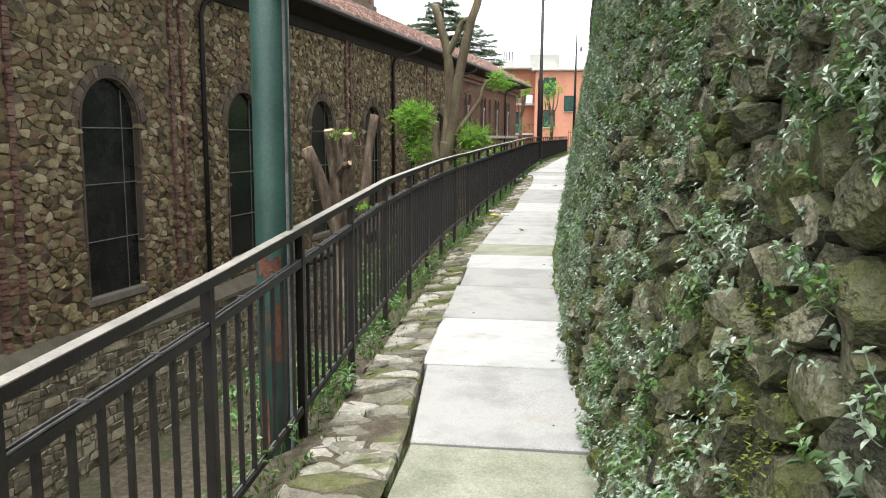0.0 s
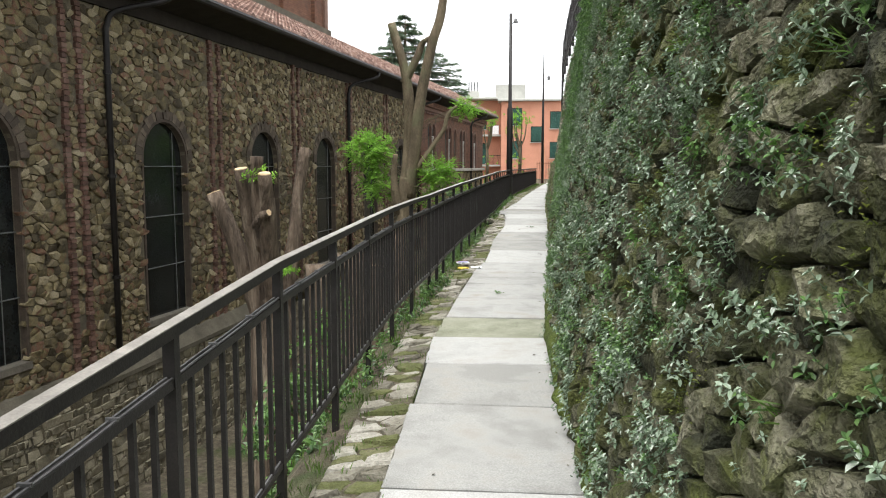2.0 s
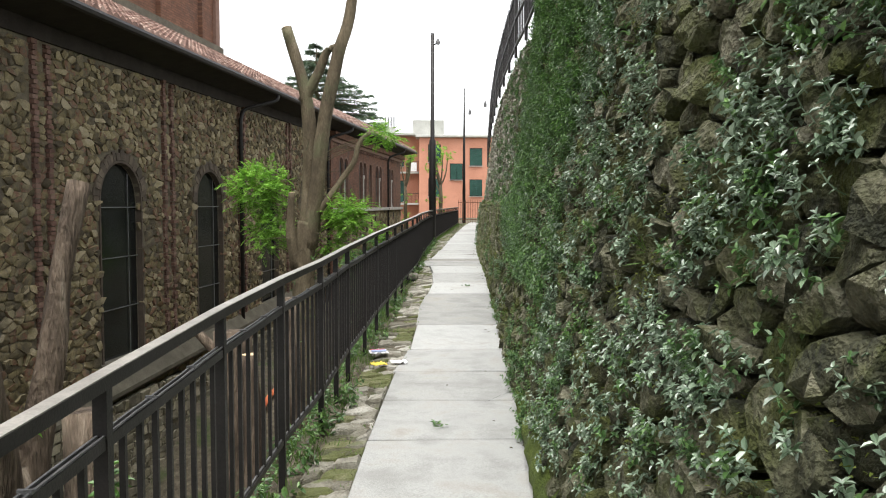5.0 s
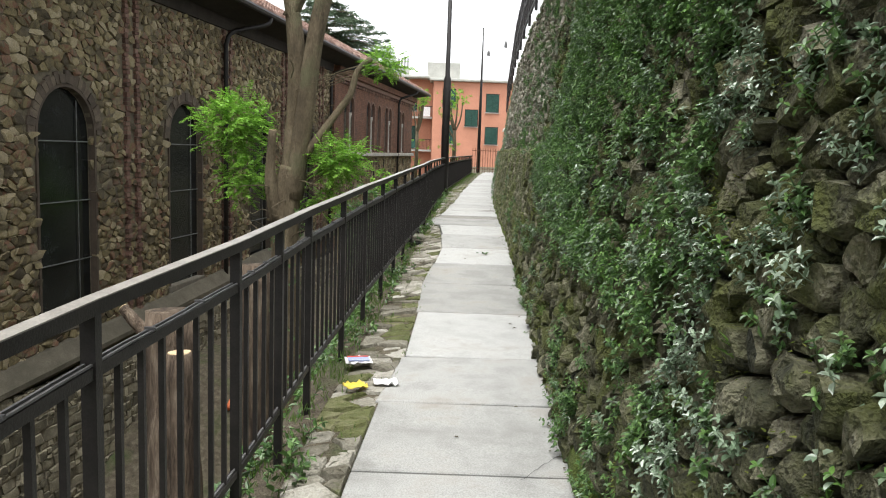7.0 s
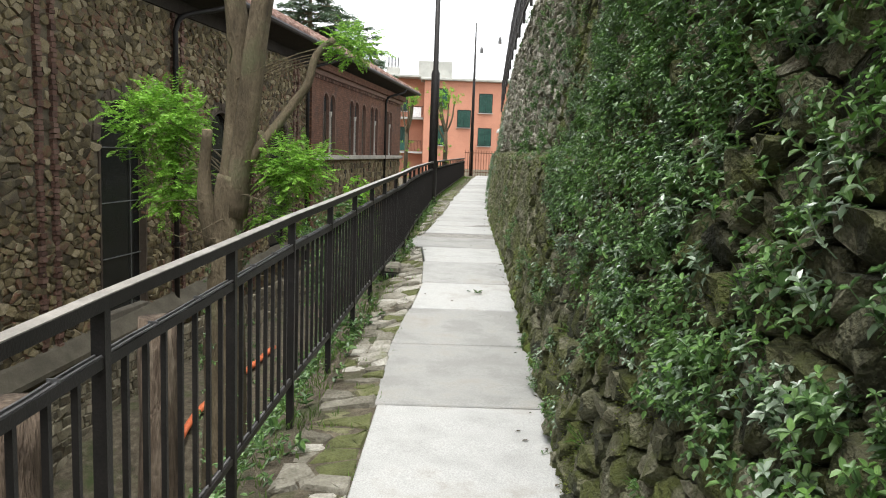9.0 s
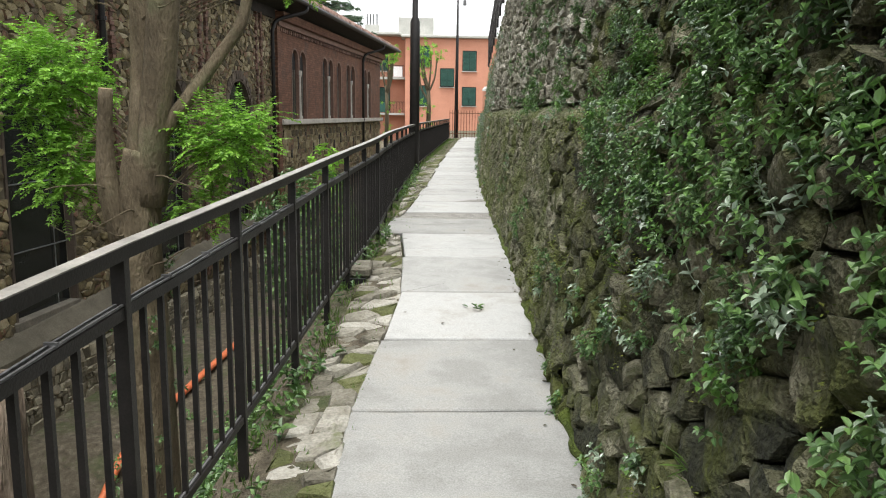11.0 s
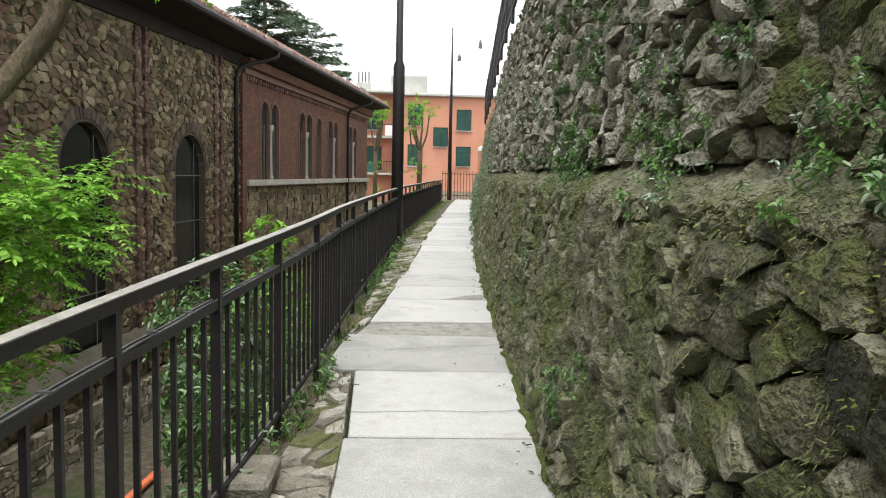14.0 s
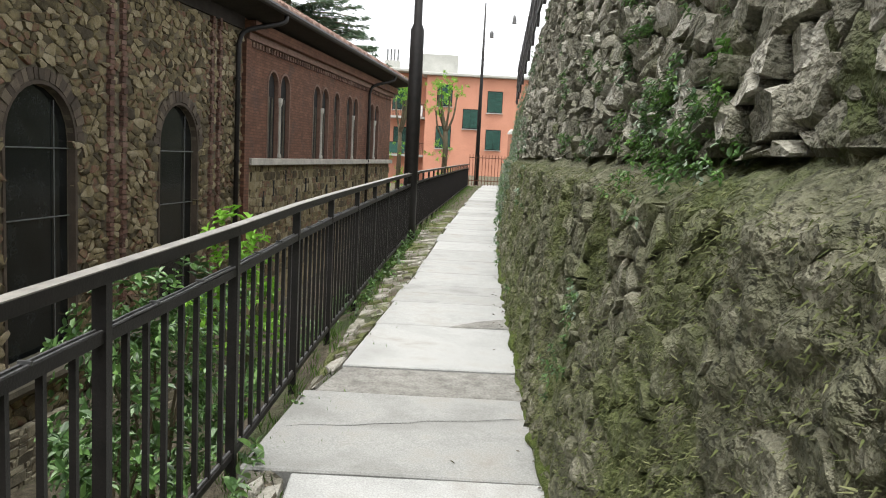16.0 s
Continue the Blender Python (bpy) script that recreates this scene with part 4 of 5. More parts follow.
# ---- verge of flagstones ----
def build_verge():
    vg = thing("verge", "uneven verge of flat mossy stones between path and railing", "verge", kind="structure")
    ys = np.arange(-5, 60.1, 0.5)
    verts, faces = [], []
    for y in ys:
        z = ground_z(y)
        verts += [(rail_x(y) - 0.25, y, z - 0.3), (rail_x(y) - 0.1, y, z - 0.13), (rail_x(y) + 0.1, y, z - 0.06), (left_x(y) - 0.02, y, z - 0.014)]
    for j in range(len(ys) - 1):
        for k in range(3):
            a = j * 4 + k
            faces.append((a, a + 1, a + 5, a + 4))
    mesh_part("bed", verts, faces, SOIL, vg, "dark soil between the flat stones", True)

    def place(y, f, d):
        xa, xb = rail_x(y) + 0.1, left_x(y) - 0.01
        return (xa + (xb - xa) * f, y, ground_z(y) - 0.08 + d + 0.045 * f)

    rng = random.Random(33)
    flat, mossy = [], []
    for p in voronoi(0.5, 40, 0, 1, 0.125, 0.34, 0.47, 0.2, 31):
        cell = []
        for k in range(len(p)):
            (ua, fa), (ub, fb) = p[k], p[(k + 1) % len(p)]
            cell.append((ua, fa))
            e = rng.uniform(0.35, 0.65)
            cell.append((ua + (ub - ua) * e + rng.uniform(-0.012, 0.012), fa + (fb - fa) * e + rng.uniform(-0.025, 0.025)))
        cell = [(u, min(max(f, 0.01), 0.985)) for u, f in cell]
        (mossy if noise.noise((p[0][0] * 1.3, p[0][1] * 2, 4)) > 0.1 and rng.random() < 0.75 else flat).append(cell)

    def kept(u, f):
        return noise.noise((u * 1.1, f * 2, 5)) > -0.55
    lay_stones(flat, place, kept, 0.012, 0.04, 0.06, vg, (FLAG_REST, FLAG), lambda u, f: 4 < u < 26, 32, "flat verge stones", 260)
    lay_stones(mossy, place, kept, 0.012, 0.036, 0.05, vg, (FLAG_MOSS, FLAG_MOSS), lambda u, f: 4 < u < 26, 34, "moss-covered flat stones", 120)
    # a raised stone over a drain hole
    part("drain_cover", box(-0.80, -0.52, 21.15, 21.55, 0.24, 0.33, 0.02), FLAG, vg, "flat stone over a small drain")
    part("drain_hole", box(-0.76, -0.56, 21.10, 21.2, 0.12, 0.24), DARK, vg)


# ---- railing ----
def build_railing():
    rng = random.Random(9)
    ys = [-3.2, -2.0, -0.8, 0.4, 1.6, 2.83, 4.03, 5.19, 6.42, 7.68, 8.96, 10.25, 11.5, 12.72, 13.52, 14.31, 15.54, 16.73, 17.87, 19.0, 20.1, 21.05, 22.1, 23.25, 24.5, 25.7, 27.0]
    while ys[-1] < 57:
        ys.append(ys[-1] + 1.23)
    for ya, yb in zip(ys, ys[1:]):
        rl = thing("railing_panel", "dark painted iron railing panel with thin square bars along the path", "railing", group="railing panels along the path")
        xa, xb, za, zb = rail_x(ya), rail_x(yb), rail_z(ya), rail_z(yb)

        def at(f, dz):
            return Vector((xa + (xb - xa) * f, ya + (yb - ya) * f, za + (zb - za) * f + dz))
        foot = za - ground_z(ya) + 0.3
        part("post", bar(at(0, -foot), at(0, -0.034), 0.042, 0.042), IRON, rl)
        hr = part("handrail", bar(at(0, -0.012), at(1, -0.012), 0.05, 0.04), IRON, rl)
        # thin strip: worn metal plus a painted sky highlight
        part("worn_sheen_top", bar(at(0, 0.0105), at(1, 0.0105), 0.048, 0.004), RAILTOP, hr, "worn top of the handrail, coloured paler for its sky reflection")
        part("upper_bar", bar(at(0.02, -0.19), at(0.98, -0.19 + rng.uniform(-0.006, 0.006)), 0.035, 0.035), IRON, rl)
        part("lower_bar", bar(at(0.02, -1.02), at(0.98, -1.02), 0.03, 0.03), IRON, rl)
        bars = max(5, round((yb - ya) / 0.148))
        for k in range(1, bars):
            part("baluster", bar(at(k / bars, -1.01), at(k / bars, -0.2), 0.0195, 0.0195), IRON, rl)
        if ya < 34:
            for o, dz in ((-0.01, -0.1685), (0.01, -0.169)):
                pts = [at(k / 6, dz + (0.002 * math.sin(k * 1.7) if 0 < k < 6 else 0)) + Vector((o, 0, 0)) for k in range(7)]
                part("cable", tube(pts, [0.005] * 7, 5), CABLE, rl, "thin grey cable tied along the bar")
            pts = [at(k / 6, -1.0 + (0.003 * math.sin(k * 2.3) if 0 < k < 6 else 0)) for k in range(7)]
            part("cable", tube(pts, [0.006] * 7, 5), CABLE, rl, "thin grey cable along the lower bar")
            for k in range(2):
                part("cable_tie", bar(at(0.3 + 0.35 * k, -0.163), at(0.308 + 0.35 * k, -0.163), 0.036, 0.012), CABLE, rl)


build_railing()


# ---- poles ----
gp = thing("green_pole", "thick green painted steel pole with rusty patches behind the railing", "pole")
PX, PY = -1.4, 3.93
part("shaft", tube([(PX, PY, -1.6), (PX, PY, 0.7), (PX, PY, 6.5)], [0.104, 0.099, 0.096], 28), GREEN_POLE, gp, "", True)
part("collar", tube([(PX, PY, -0.62), (PX, PY, -0.5)], [0.11, 0.11], 28), RUST, gp, "rusty collar", True)
part("conduit", tube([(PX + 0.095, PY - 0.055, -1.0), (PX + 0.095, PY - 0.055, 6.5)], [0.01, 0.01], 8), CABLE, gp)
part("clamp", tube([(PX + 0.075, PY - 0.07, 2.22), (PX + 0.125, PY - 0.1, 2.24)], [0.04, 0.034], 10), RUST, gp, "round rusty clamp")
part("clamp", tube([(PX, PY, 2.7), (PX, PY, 2.73)], [0.101, 0.101], 28), RUST, gp)


def rust_patch(z0, z1, w0, w1):
    """A flaked patch of rust on the pole's skin, with an uneven edge."""
    bm = bmesh.new()
    n, rows = 9, []
    for k in range(n):
        w = w0 + (w1 - w0) * k / (n - 1)
        lo, hi = z0 + 0.05 * noise.noise((k * 0.9, z0 * 7, 1)), z1 + 0.06 * noise.noise((k * 0.9, z1 * 7, 4))
        rows.append([bm.verts.new((PX + 0.1025 * math.cos(w), PY + 0.1025 * math.sin(w), z)) for z in (lo, max(hi, lo + 0.01))])
    for a, b in zip(rows, rows[1:]):
        bm.faces.new((a[0], b[0], b[1], a[1]))
    part("rust_patch", bm, RUST, gp, "flaking rust patch")


for z0, z1, w0, w1 in ((0.76, 0.86, -2.2, -0.9), (0.3, 0.62, -1.4, -0.8), (-0.3, 0.1, -2.3, -1.7)):
    rust_patch(z0, z1, w0, w1)
dp = thing("dark_pole", "slim dark rusty steel lamp pole beside the railing", "pole")
part("shaft", tube([(-0.13, 32.8, -0.9), (-0.13, 32.8, 3.75), (-0.13, 32.8, 3.85), (-0.13, 32.8, 7.3)], [0.12, 0.11, 0.07, 0.055], 14), IRON, dp, "", True)
part("lamp_arm", tube([(-0.13, 32.8, 6.9), (0.05, 32.8, 7.0)], [0.02, 0.02], 8), IRON, dp)
part("lamp_head", tube([(0.05, 32.8, 6.95), (0.05, 32.8, 7.02), (0.05, 32.8, 7.12)], [0.09, 0.08, 0.03], 12), CABLE, dp, "small grey lamp head")
tp = thing("thin_pole", "tapering thin dark pole near the far building", "pole")
part("shaft", tube([(2.34, 60.5, 0.1), (2.34, 60.5, 5.6), (2.34, 60.5, 9.6)], [0.12, 0.085, 0.035], 10), IRON, tp, "", True)
part("wire", tube([(2.34, 60.5, 8.0), (3.2, 55, 7.9), (4.2, 48, 8.3)], [0.006] * 3, 5), IRON, tp)
part("pendant_lamp", tube([(2.62, 58.7, 7.96), (2.62, 58.7, 7.85), (2.62, 58.7, 7.6)], [0.02, 0.09, 0.11], 10), CABLE, tp, "small hanging street lamp")
part("pendant_lamp", tube([(3.3, 54.2, 7.93), (3.3, 54.2, 7.8), (3.3, 54.2, 7.55)], [0.02, 0.08, 0.1], 10), CABLE, tp, "small hanging street lamp")


# ---- fence on top of the retaining wall ----
def build_fence():
    y = 9.0
    while y < 44:
        fp = thing("fence_panel", "dark iron fence panel on top of the retaining wall", "fence", group="fence panels on the wall")
        p = [Vector((wall_x(v, wall_top(v)) - 0.15, v, wall_top(v))) for v in (y, y + 1.5)]

        def at(f, h):
            return p[0].lerp(p[1], f) + Vector((0, 0, h))
        part("post", bar(at(0, -0.1), at(0, 1.15), 0.05, 0.05), IRON, fp)
        for h in (0.12, 0.6, 1.08):
            part("rail", bar(at(0, h), at(1, h), 0.04, 0.04), IRON, fp)
        for k in range(1, 6):
            part("picket", bar(at(k / 6, 0.12), at(k / 6, 1.2), 0.022, 0.022), IRON, fp)
        y += 1.5


build_fence()


# ---- apartment building ----
def build_apartments():
    y0 = 85.0
    ob = thing("apartment_building", "orange plastered apartment building with green shutters and a flat roof", "apartment building")
    part("wall", box(-0.95, 16, y0, y0 + 10, -2, 8.3), ORANGE, ob)
    part("side_wing", box(-9, -1.0, y0 + 2.4, y0 + 10, -2, 8.6), ORANGE, ob)
    part("cornice", box(-1.3, 16.4, y0 - 0.4, y0 + 10, 8.304, 8.55, 0.05), PALE, ob, "pale roof edge")
    part("wing_cornice", box(-9.3, -1.31, y0 + 0.8, y0 + 10, 8.604, 8.85, 0.05), PALE, ob, "pale roof edge")
    part("roof_box", box(-1.6, 1.6, y0 + 1.5, y0 + 4.5, 8.56, 10.2), PALE, ob, "pale rooftop box")
    ch = part("chimney", box(-4.7, -3.4, y0 + 3, y0 + 4, 8.85, 9.7), PALE, ob)
    for k in range(4):
        part("flue", tube([(-4.5 + 0.3 * k, y0 + 3.5, 9.7), (-4.5 + 0.3 * k, y0 + 3.5, 10.7)], [0.07, 0.07], 8), CABLE, ch)

    def window(x, z0, z1, w=1.15, wall_y=y0, ajar=False):
        wn_ = new("window")
        wn_.parent = ob
        part("frame", box(x - w / 2 - 0.06, x + w / 2 + 0.06, wall_y - 0.03, wall_y + 0.05, z0 - 0.06, z1 + 0.06), DARK, wn_)
        part("sill", box(x - w / 2 - 0.12, x + w / 2 + 0.12, wall_y - 0.16, wall_y - 0.035, z0 - 0.14, z0 - 0.065), PALE, wn_)
        for side in (-1, 1):
            sh = new("shutter")
            sh.parent = wn_
            bm = bmesh.new()
            ins, lift = 0.03, (0.35 if ajar else 0.0)
            xa, xb = sorted((x + side * 0.02, x + side * (w / 2)))
            add_box(bm, xa, xa + 0.06, wall_y - 0.09, wall_y - 0.04, z0, z1)
            add_box(bm, xb - 0.06, xb, wall_y - 0.09, wall_y - 0.04, z0, z1)
            n = int((z1 - z0) / 0.1)
            for k in range(n):
                z = z0 + (z1 - z0) * k / n
                f = k / n
                push = lift * max(0, 0.5 - f) * 1.2
                add_box(bm, xa + 0.06, xb - 0.06, wall_y - 0.085 - push, wall_y - 0.05 - push, z, z + 0.075)
            leaf = part("leaf", bm, SHUTTER, wn_, "green louvred shutter")
            bpy.data.objects.remove(sh)
    for x, z0, z1, ajar in ((0.6, 5.9, 7.55, True), (0.62, 2.45, 4.15, False), (2.8, 4.15, 5.65, True), (4.78, 5.55, 7.2, False), (4.78, 2.5, 4.05, True), (9.2, 5.55, 7.2, False), (9.2, 2.5, 4.05, False)):
        window(x, z0, z1, 1.15, y0, ajar)
    for x, z0, z1 in ((-3.2, 5.6, 7.3), (-3.0, 2.0, 4.0), (-6.5, 5.6, 7.3)):
        window(x, z0, z1, 1.2, y0 + 2.4)
    for z in (1.55, 4.75):
        b = part("balcony", box(-4.2, -1.0, y0 + 0.9, y0 + 2.4, z, z + 0.18), PALE, ob, "balcony slab")
        for k in range(24):
            part("baluster", bar((-4.15 + 0.135 * k, y0 + 0.95, z + 0.18), (-4.15 + 0.135 * k, y0 + 0.95, z + 1.15), 0.03, 0.03), IRON, b)
        part("top_rail", bar((-4.2, y0 + 0.95, z + 1.17), (-1.0, y0 + 0.95, z + 1.17), 0.05, 0.05), IRON, b)
    part("hung_cloth", box(-2.0, -1.2, y0 + 0.86, y0 + 0.9, 4.95, 5.85), PAPER, ob, "white cloth hung over the balcony")
    part("shop_screen", box(-4.1, -2.6, y0 + 0.86, y0 + 0.9, 1.8, 2.7), SHUTTER, ob)


build_apartments()


# ---- end of the path: a rusty gate ----
gt = thing("gate", "rust-red iron gate across the far end of the path", "gate")
for k in range(12):
    part("bar", bar((1.9 + 0.16 * k, 59.0, 0.36), (1.9 + 0.16 * k, 59.0, 1.9), 0.03, 0.03), RUST, gt)
part("rail", bar((1.85, 59.0, 1.75), (3.75, 59.0, 1.75), 0.04, 0.04), RUST, gt)
part("rail", bar((1.85, 59.0, 0.6), (3.75, 59.0, 0.6), 0.04, 0.04), RUST, gt)
part("gate_post", box(3.75, 4.05, 58.85, 59.15, 0.2, 3.0, 0.02), ORANGE, gt, "orange plastered gate post")
part("post_cap", tube([(3.9, 59, 3.0), (3.9, 59, 3.12), (3.9, 59, 3.25)], [0.2, 0.16, 0.05], 10), PALE, gt)


# ---- leaves ----
class Leaves:
    """Gathers folded leaves as one mesh."""

    def __init__(self):
        self.v, self.f = [], []

    def leaf(self, base, way, up, length, width, fold=0.25):
        way = way.normalized()
        side = way.cross(up)
        side = side.normalized() if side.length > 1e-4 else Vector((1, 0, 0))
        nrm = side.cross(way)
        n = len(self.v)
        lo, hi = base + way * length * 0.28, base + way * length * 0.68 - nrm * 0.03 * length
        s1, s2, up1 = side * width * 0.46, side * width * 0.42, nrm * fold * width
        self.v += [base[:], (lo + s1 + up1)[:], (hi + s2 + up1)[:], (base + way * length - nrm * 0.12 * length)[:], (hi - s2 + up1)[:], (lo - s1 + up1)[:]]
        self.f += [(n, n + 1, n + 2, n + 3), (n, n + 3, n + 4, n + 5)]

    def stem(self, p, q, w):
        n = len(self.v)
        s = (q - p).cross(Vector((0.3, 0.5, 0.8))).normalized() * w
        self.v += [(p - s)[:], (p + s)[:], (q + s * 0.5)[:], (q - s * 0.5)[:]]
        self.f += [(n, n + 1, n + 2, n + 3)]

    def tuft(self, base, way, length, width, rng):
        n = len(self.v)
        s = way.cross(Vector((rng.uniform(-1, 1), rng.uniform(-1, 1), 1))).normalized() * width / 2
        tip = base + way.normalized() * length
        self.v += [(base - s)[:], (base + s)[:], (tip + s * 0.3)[:], (tip - s * 0.3)[:]]
        self.f += [(n, n + 1, n + 2, n + 3)]

    def sprig(self, base, way, length, pairs, leaf_len, rng, droop=0.5):
        p, d = Vector(base), Vector(way).normalized()
        tip = p
        turn = rng.uniform(0, 6.28)
        for k in range(pairs):
            q = p + d * length / pairs
            self.stem(p, q, 0.0025)
            size = leaf_len * rng.uniform(0.75, 1.2) * (1.0 if k < pairs - 1 else 0.75)
            a = d.orthogonal().normalized()
            b = d.cross(a)
            for j in range(2 if k < pairs - 1 else 4):
                w = turn + j * (math.pi if k < pairs - 1 else 1.57) + rng.uniform(-0.4, 0.4)
                out = a * math.cos(w) + b * math.sin(w) + d * 0.5 + Vector((0, 0, -0.15 + rng.uniform(-0.25, 0.25)))
                self.leaf(q, out, Vector((rng.uniform(-0.3, 0.3) - 0.35, rng.uniform(-0.3, 0.3), 1)), size, size * rng.uniform(0.44, 0.6))
            turn += 1.57
            d = (d + Vector((0, 0, -droop * 0.25)) + Vector((rng.uniform(-1, 1), rng.uniform(-1, 1), rng.uniform(-1, 1))) * 0.12).normalized()
            p = q

    def compound(self, base, way, length, pairs, leaf_len, rng, droop=0.25):
        """A feathery leaf: leaflets in pairs along a drooping rib."""
        p, d = Vector(base), Vector(way).normalized()
        for k in range(pairs):
            q = p + d * length / pairs
            self.stem(p, q, 0.002)
            side = d.cross(Vector((0, 0, 1)))
            side = side.normalized() if side.length > 0.05 else Vector((1, 0, 0))
            s = leaf_len * (0.7 + 0.5 * math.sin(math.pi * (k + 1) / (pairs + 1))) * rng.uniform(0.8, 1.15)
            for sg in (-1, 1):
                self.leaf(q, side * sg + d * 0.45 + Vector((0, 0, rng.uniform(-0.4, 0.2))), Vector((rng.uniform(-0.7, 0.7), rng.uniform(-0.7, 0.7), 1)), s, s * 0.5, 0.12)
            d = (d + Vector((0, 0, -droop * 0.2))).normalized()
            p = q
        self.leaf(p, d, Vector((0, 0, 1)), leaf_len, leaf_len * 0.42, 0.12)

    def done(self, name, mat, parent=None, label="", category="", kind="stuff"):
        ob = mesh_part(name, self.v, self.f, mat, parent)
        tagged(ob, label, category, kind=kind if parent is None else "")
        if parent is not None and label:
            ob["label"] = label
        return ob


def plant_density(y, z):
    """How thickly small plants grow on the retaining wall; the second value is the share of glossy ones coloured pale
    for sky sheen.
    """
    h = z - ground_z(y)
    n = noise.noise((y * 0.75, z * 0.85, 4))
    m = noise.noise((y * 2.4, z * 2.4, 8)) + 0.5 * noise.noise((y * 5.0, z * 5.0, 3))
    band = 0.0
    if y > 17.3:
        band = math.exp(-((z - 1.87 - 0.08 * noise.noise((y * 0.8, 0, 0))) / 0.14) ** 2) * (0.55 + 0.7 * n + 0.4 * m)
    if y < 12.0:
        d, pale = float(np.interp(y, [1, 4.5, 6.5, 9, 12], [0.34, 0.31, 0.35, 0.42, 0.44])) + 0.35 * n + 0.9 * m, 0.6
        if h < 0.35 and y > 7.8:
            d -= 0.3
    elif y < 17.0:
        pale = 0.22
        d = (0.72 + 0.35 * n + 0.5 * m) if h > 1.0 + 0.4 * noise.noise((y * 1.5, 0, 2)) else (0.08 + 0.8 * m)
        if h < 0.3 and y < 14:
            d += 0.3
    elif y < 21.5:
        pale = 0.3
        d = (0.32 + 0.4 * n + 0.8 * m) * float(np.interp(y, [17, 18.5, 20.5, 21.5], [1.5, 1.0, 0.7, 0.3])) if h > float(np.interp(y, [17.5, 19], [1.0, 1.4])) else 0.02 + 0.4 * m * float(np.interp(y, [17.5, 19.5], [1, 0.1]))
        d = max(d, 0.7 * band)
    else:
        pale = 0.2
        d = max(0.1 + 0.5 * m if h > 1.7 else 0.02 + 0.1 * m, 0.8 * band)
        if y > 31 and z < 3.5:
            d, pale = max(d, 0.5 + 0.5 * n), 0.6
    return d, pale


def build_wall_plants():
    rng = random.Random(77)
    green, sheen, fresh = Leaves(), Leaves(), Leaves()
    for turn in range(8000):
        r = rng.random()
        y = rng.uniform(24, 46) if r < 0.1 else rng.uniform(1.0, 24)
        z = rng.uniform(ground_z(y), wall_top(y))
        d, pale = plant_density(y, z)
        if rng.random() > d * 0.95:
            continue
        big = 12.0 < y < 17.6 and z > 0.9
        far = y > 26
        fresh_over = 0.72 if big else 0.55 if 17 < y < 27 and abs(z - 1.9) < 0.25 else 0.9
        spread = rng.uniform(0.025, 0.065)
        kind = rng.random()
        for _b in range(rng.randint(2, 4) if far else rng.randint(7, 13)):
            yy, zz = y + rng.gauss(0, spread), z + rng.gauss(0, spread * 1.2)
            base = Vector((wall_x(yy, zz) - rng.uniform(0.0, 0.07), yy, zz))
            way = Vector((-1.0, (yy - y) * 6 + rng.uniform(-0.5, 0.4), (zz - z) * 4 + rng.uniform(-0.1, 0.9)))
            q = 0.55 * kind + 0.45 * rng.random()
            which = sheen if q < pale else (fresh if q > fresh_over else green)
            length = rng.uniform(0.04, 0.1) * (0.75 if y > 18 else 1) * (1.25 if big else 1.0)
            which.sprig(base, way, length, 3 if far else rng.randint(3, 4), rng.uniform(0.02, 0.036) * (1.12 if big else 0.85 if y < 6 else 1.0) * (1.4 if far else 1), rng, -1.5)
    # yellow-green moss in the joints of the open rubble, with a few grass blades
    joint = Leaves()
    for _ in range(240000):
        y, z = 1.5 + 19 * rng.random() ** 1.2, rng.uniform(-0.05, 3.4)
        if z < ground_z(y) or noise.noise((y * 1.5, z * 1.6, 21)) + 0.7 * noise.noise((y * 4.2, z * 4.4, 5)) + 0.15 * rng.uniform(-1, 1) < 0.29:
            continue
        base = Vector((wall_x(y, z) - rng.uniform(0.01, 0.06), y, z))
        joint.tuft(base, Vector((-1, rng.uniform(-0.9, 0.9), rng.uniform(-0.9, 0.9))), rng.uniform(0.006, 0.016), rng.uniform(0.004, 0.008), rng)
    joint.done("joint_moss", MOSS_JOINT, None, "yellow-green moss growing in the joints of the rubble wall", "moss")
    blades = Leaves()
    for _ in range(70):
        y, z = rng.uniform(2, 18), rng.uniform(0.3, 3.2)
        for _b in range(rng.randint(4, 9)):
            base = Vector((wall_x(y, z) - 0.04, y + rng.gauss(0, 0.015), z + rng.gauss(0, 0.015)))
            blades.leaf(base, Vector((-0.7, rng.uniform(-0.6, 0.6), rng.uniform(-0.2, 1.1))), Vector((rng.uniform(-1, 1), rng.uniform(-1, 1), 0.3)), rng.uniform(0.05, 0.11), 0.004, 0.1)
    blades.done("wall_grass", GRASS, None, "grass tufts sprouting from the wall joints", "grass")
    # tiny herbs and moss tips on the mortared stretch
    tips = Leaves()
    for _ in range(150000):
        y, z = 18.8 + 14 * rng.random() ** 1.4, rng.uniform(0.15, 1.72)
        if z < ground_z(y) or noise.noise((y * 1.9, z * 1.3, 9)) + 0.6 * noise.noise((y * 5.5, z * 3.5, 2)) + 0.35 * rng.uniform(-1, 1) < 0.0:
            continue
        base = Vector((wall_x(y, z) - rng.uniform(0.0, 0.03), y, z))
        s = rng.uniform(0.008, 0.024)
        tips.tuft(base, Vector((-0.8, rng.uniform(-0.9, 0.9), rng.uniform(-1.3, 0.5))), s * 0.95, s * 0.22, rng)
    tips.done("wall_moss", MOSS_TIP, None, "fine moss and tiny herbs on the mortared wall", "moss")
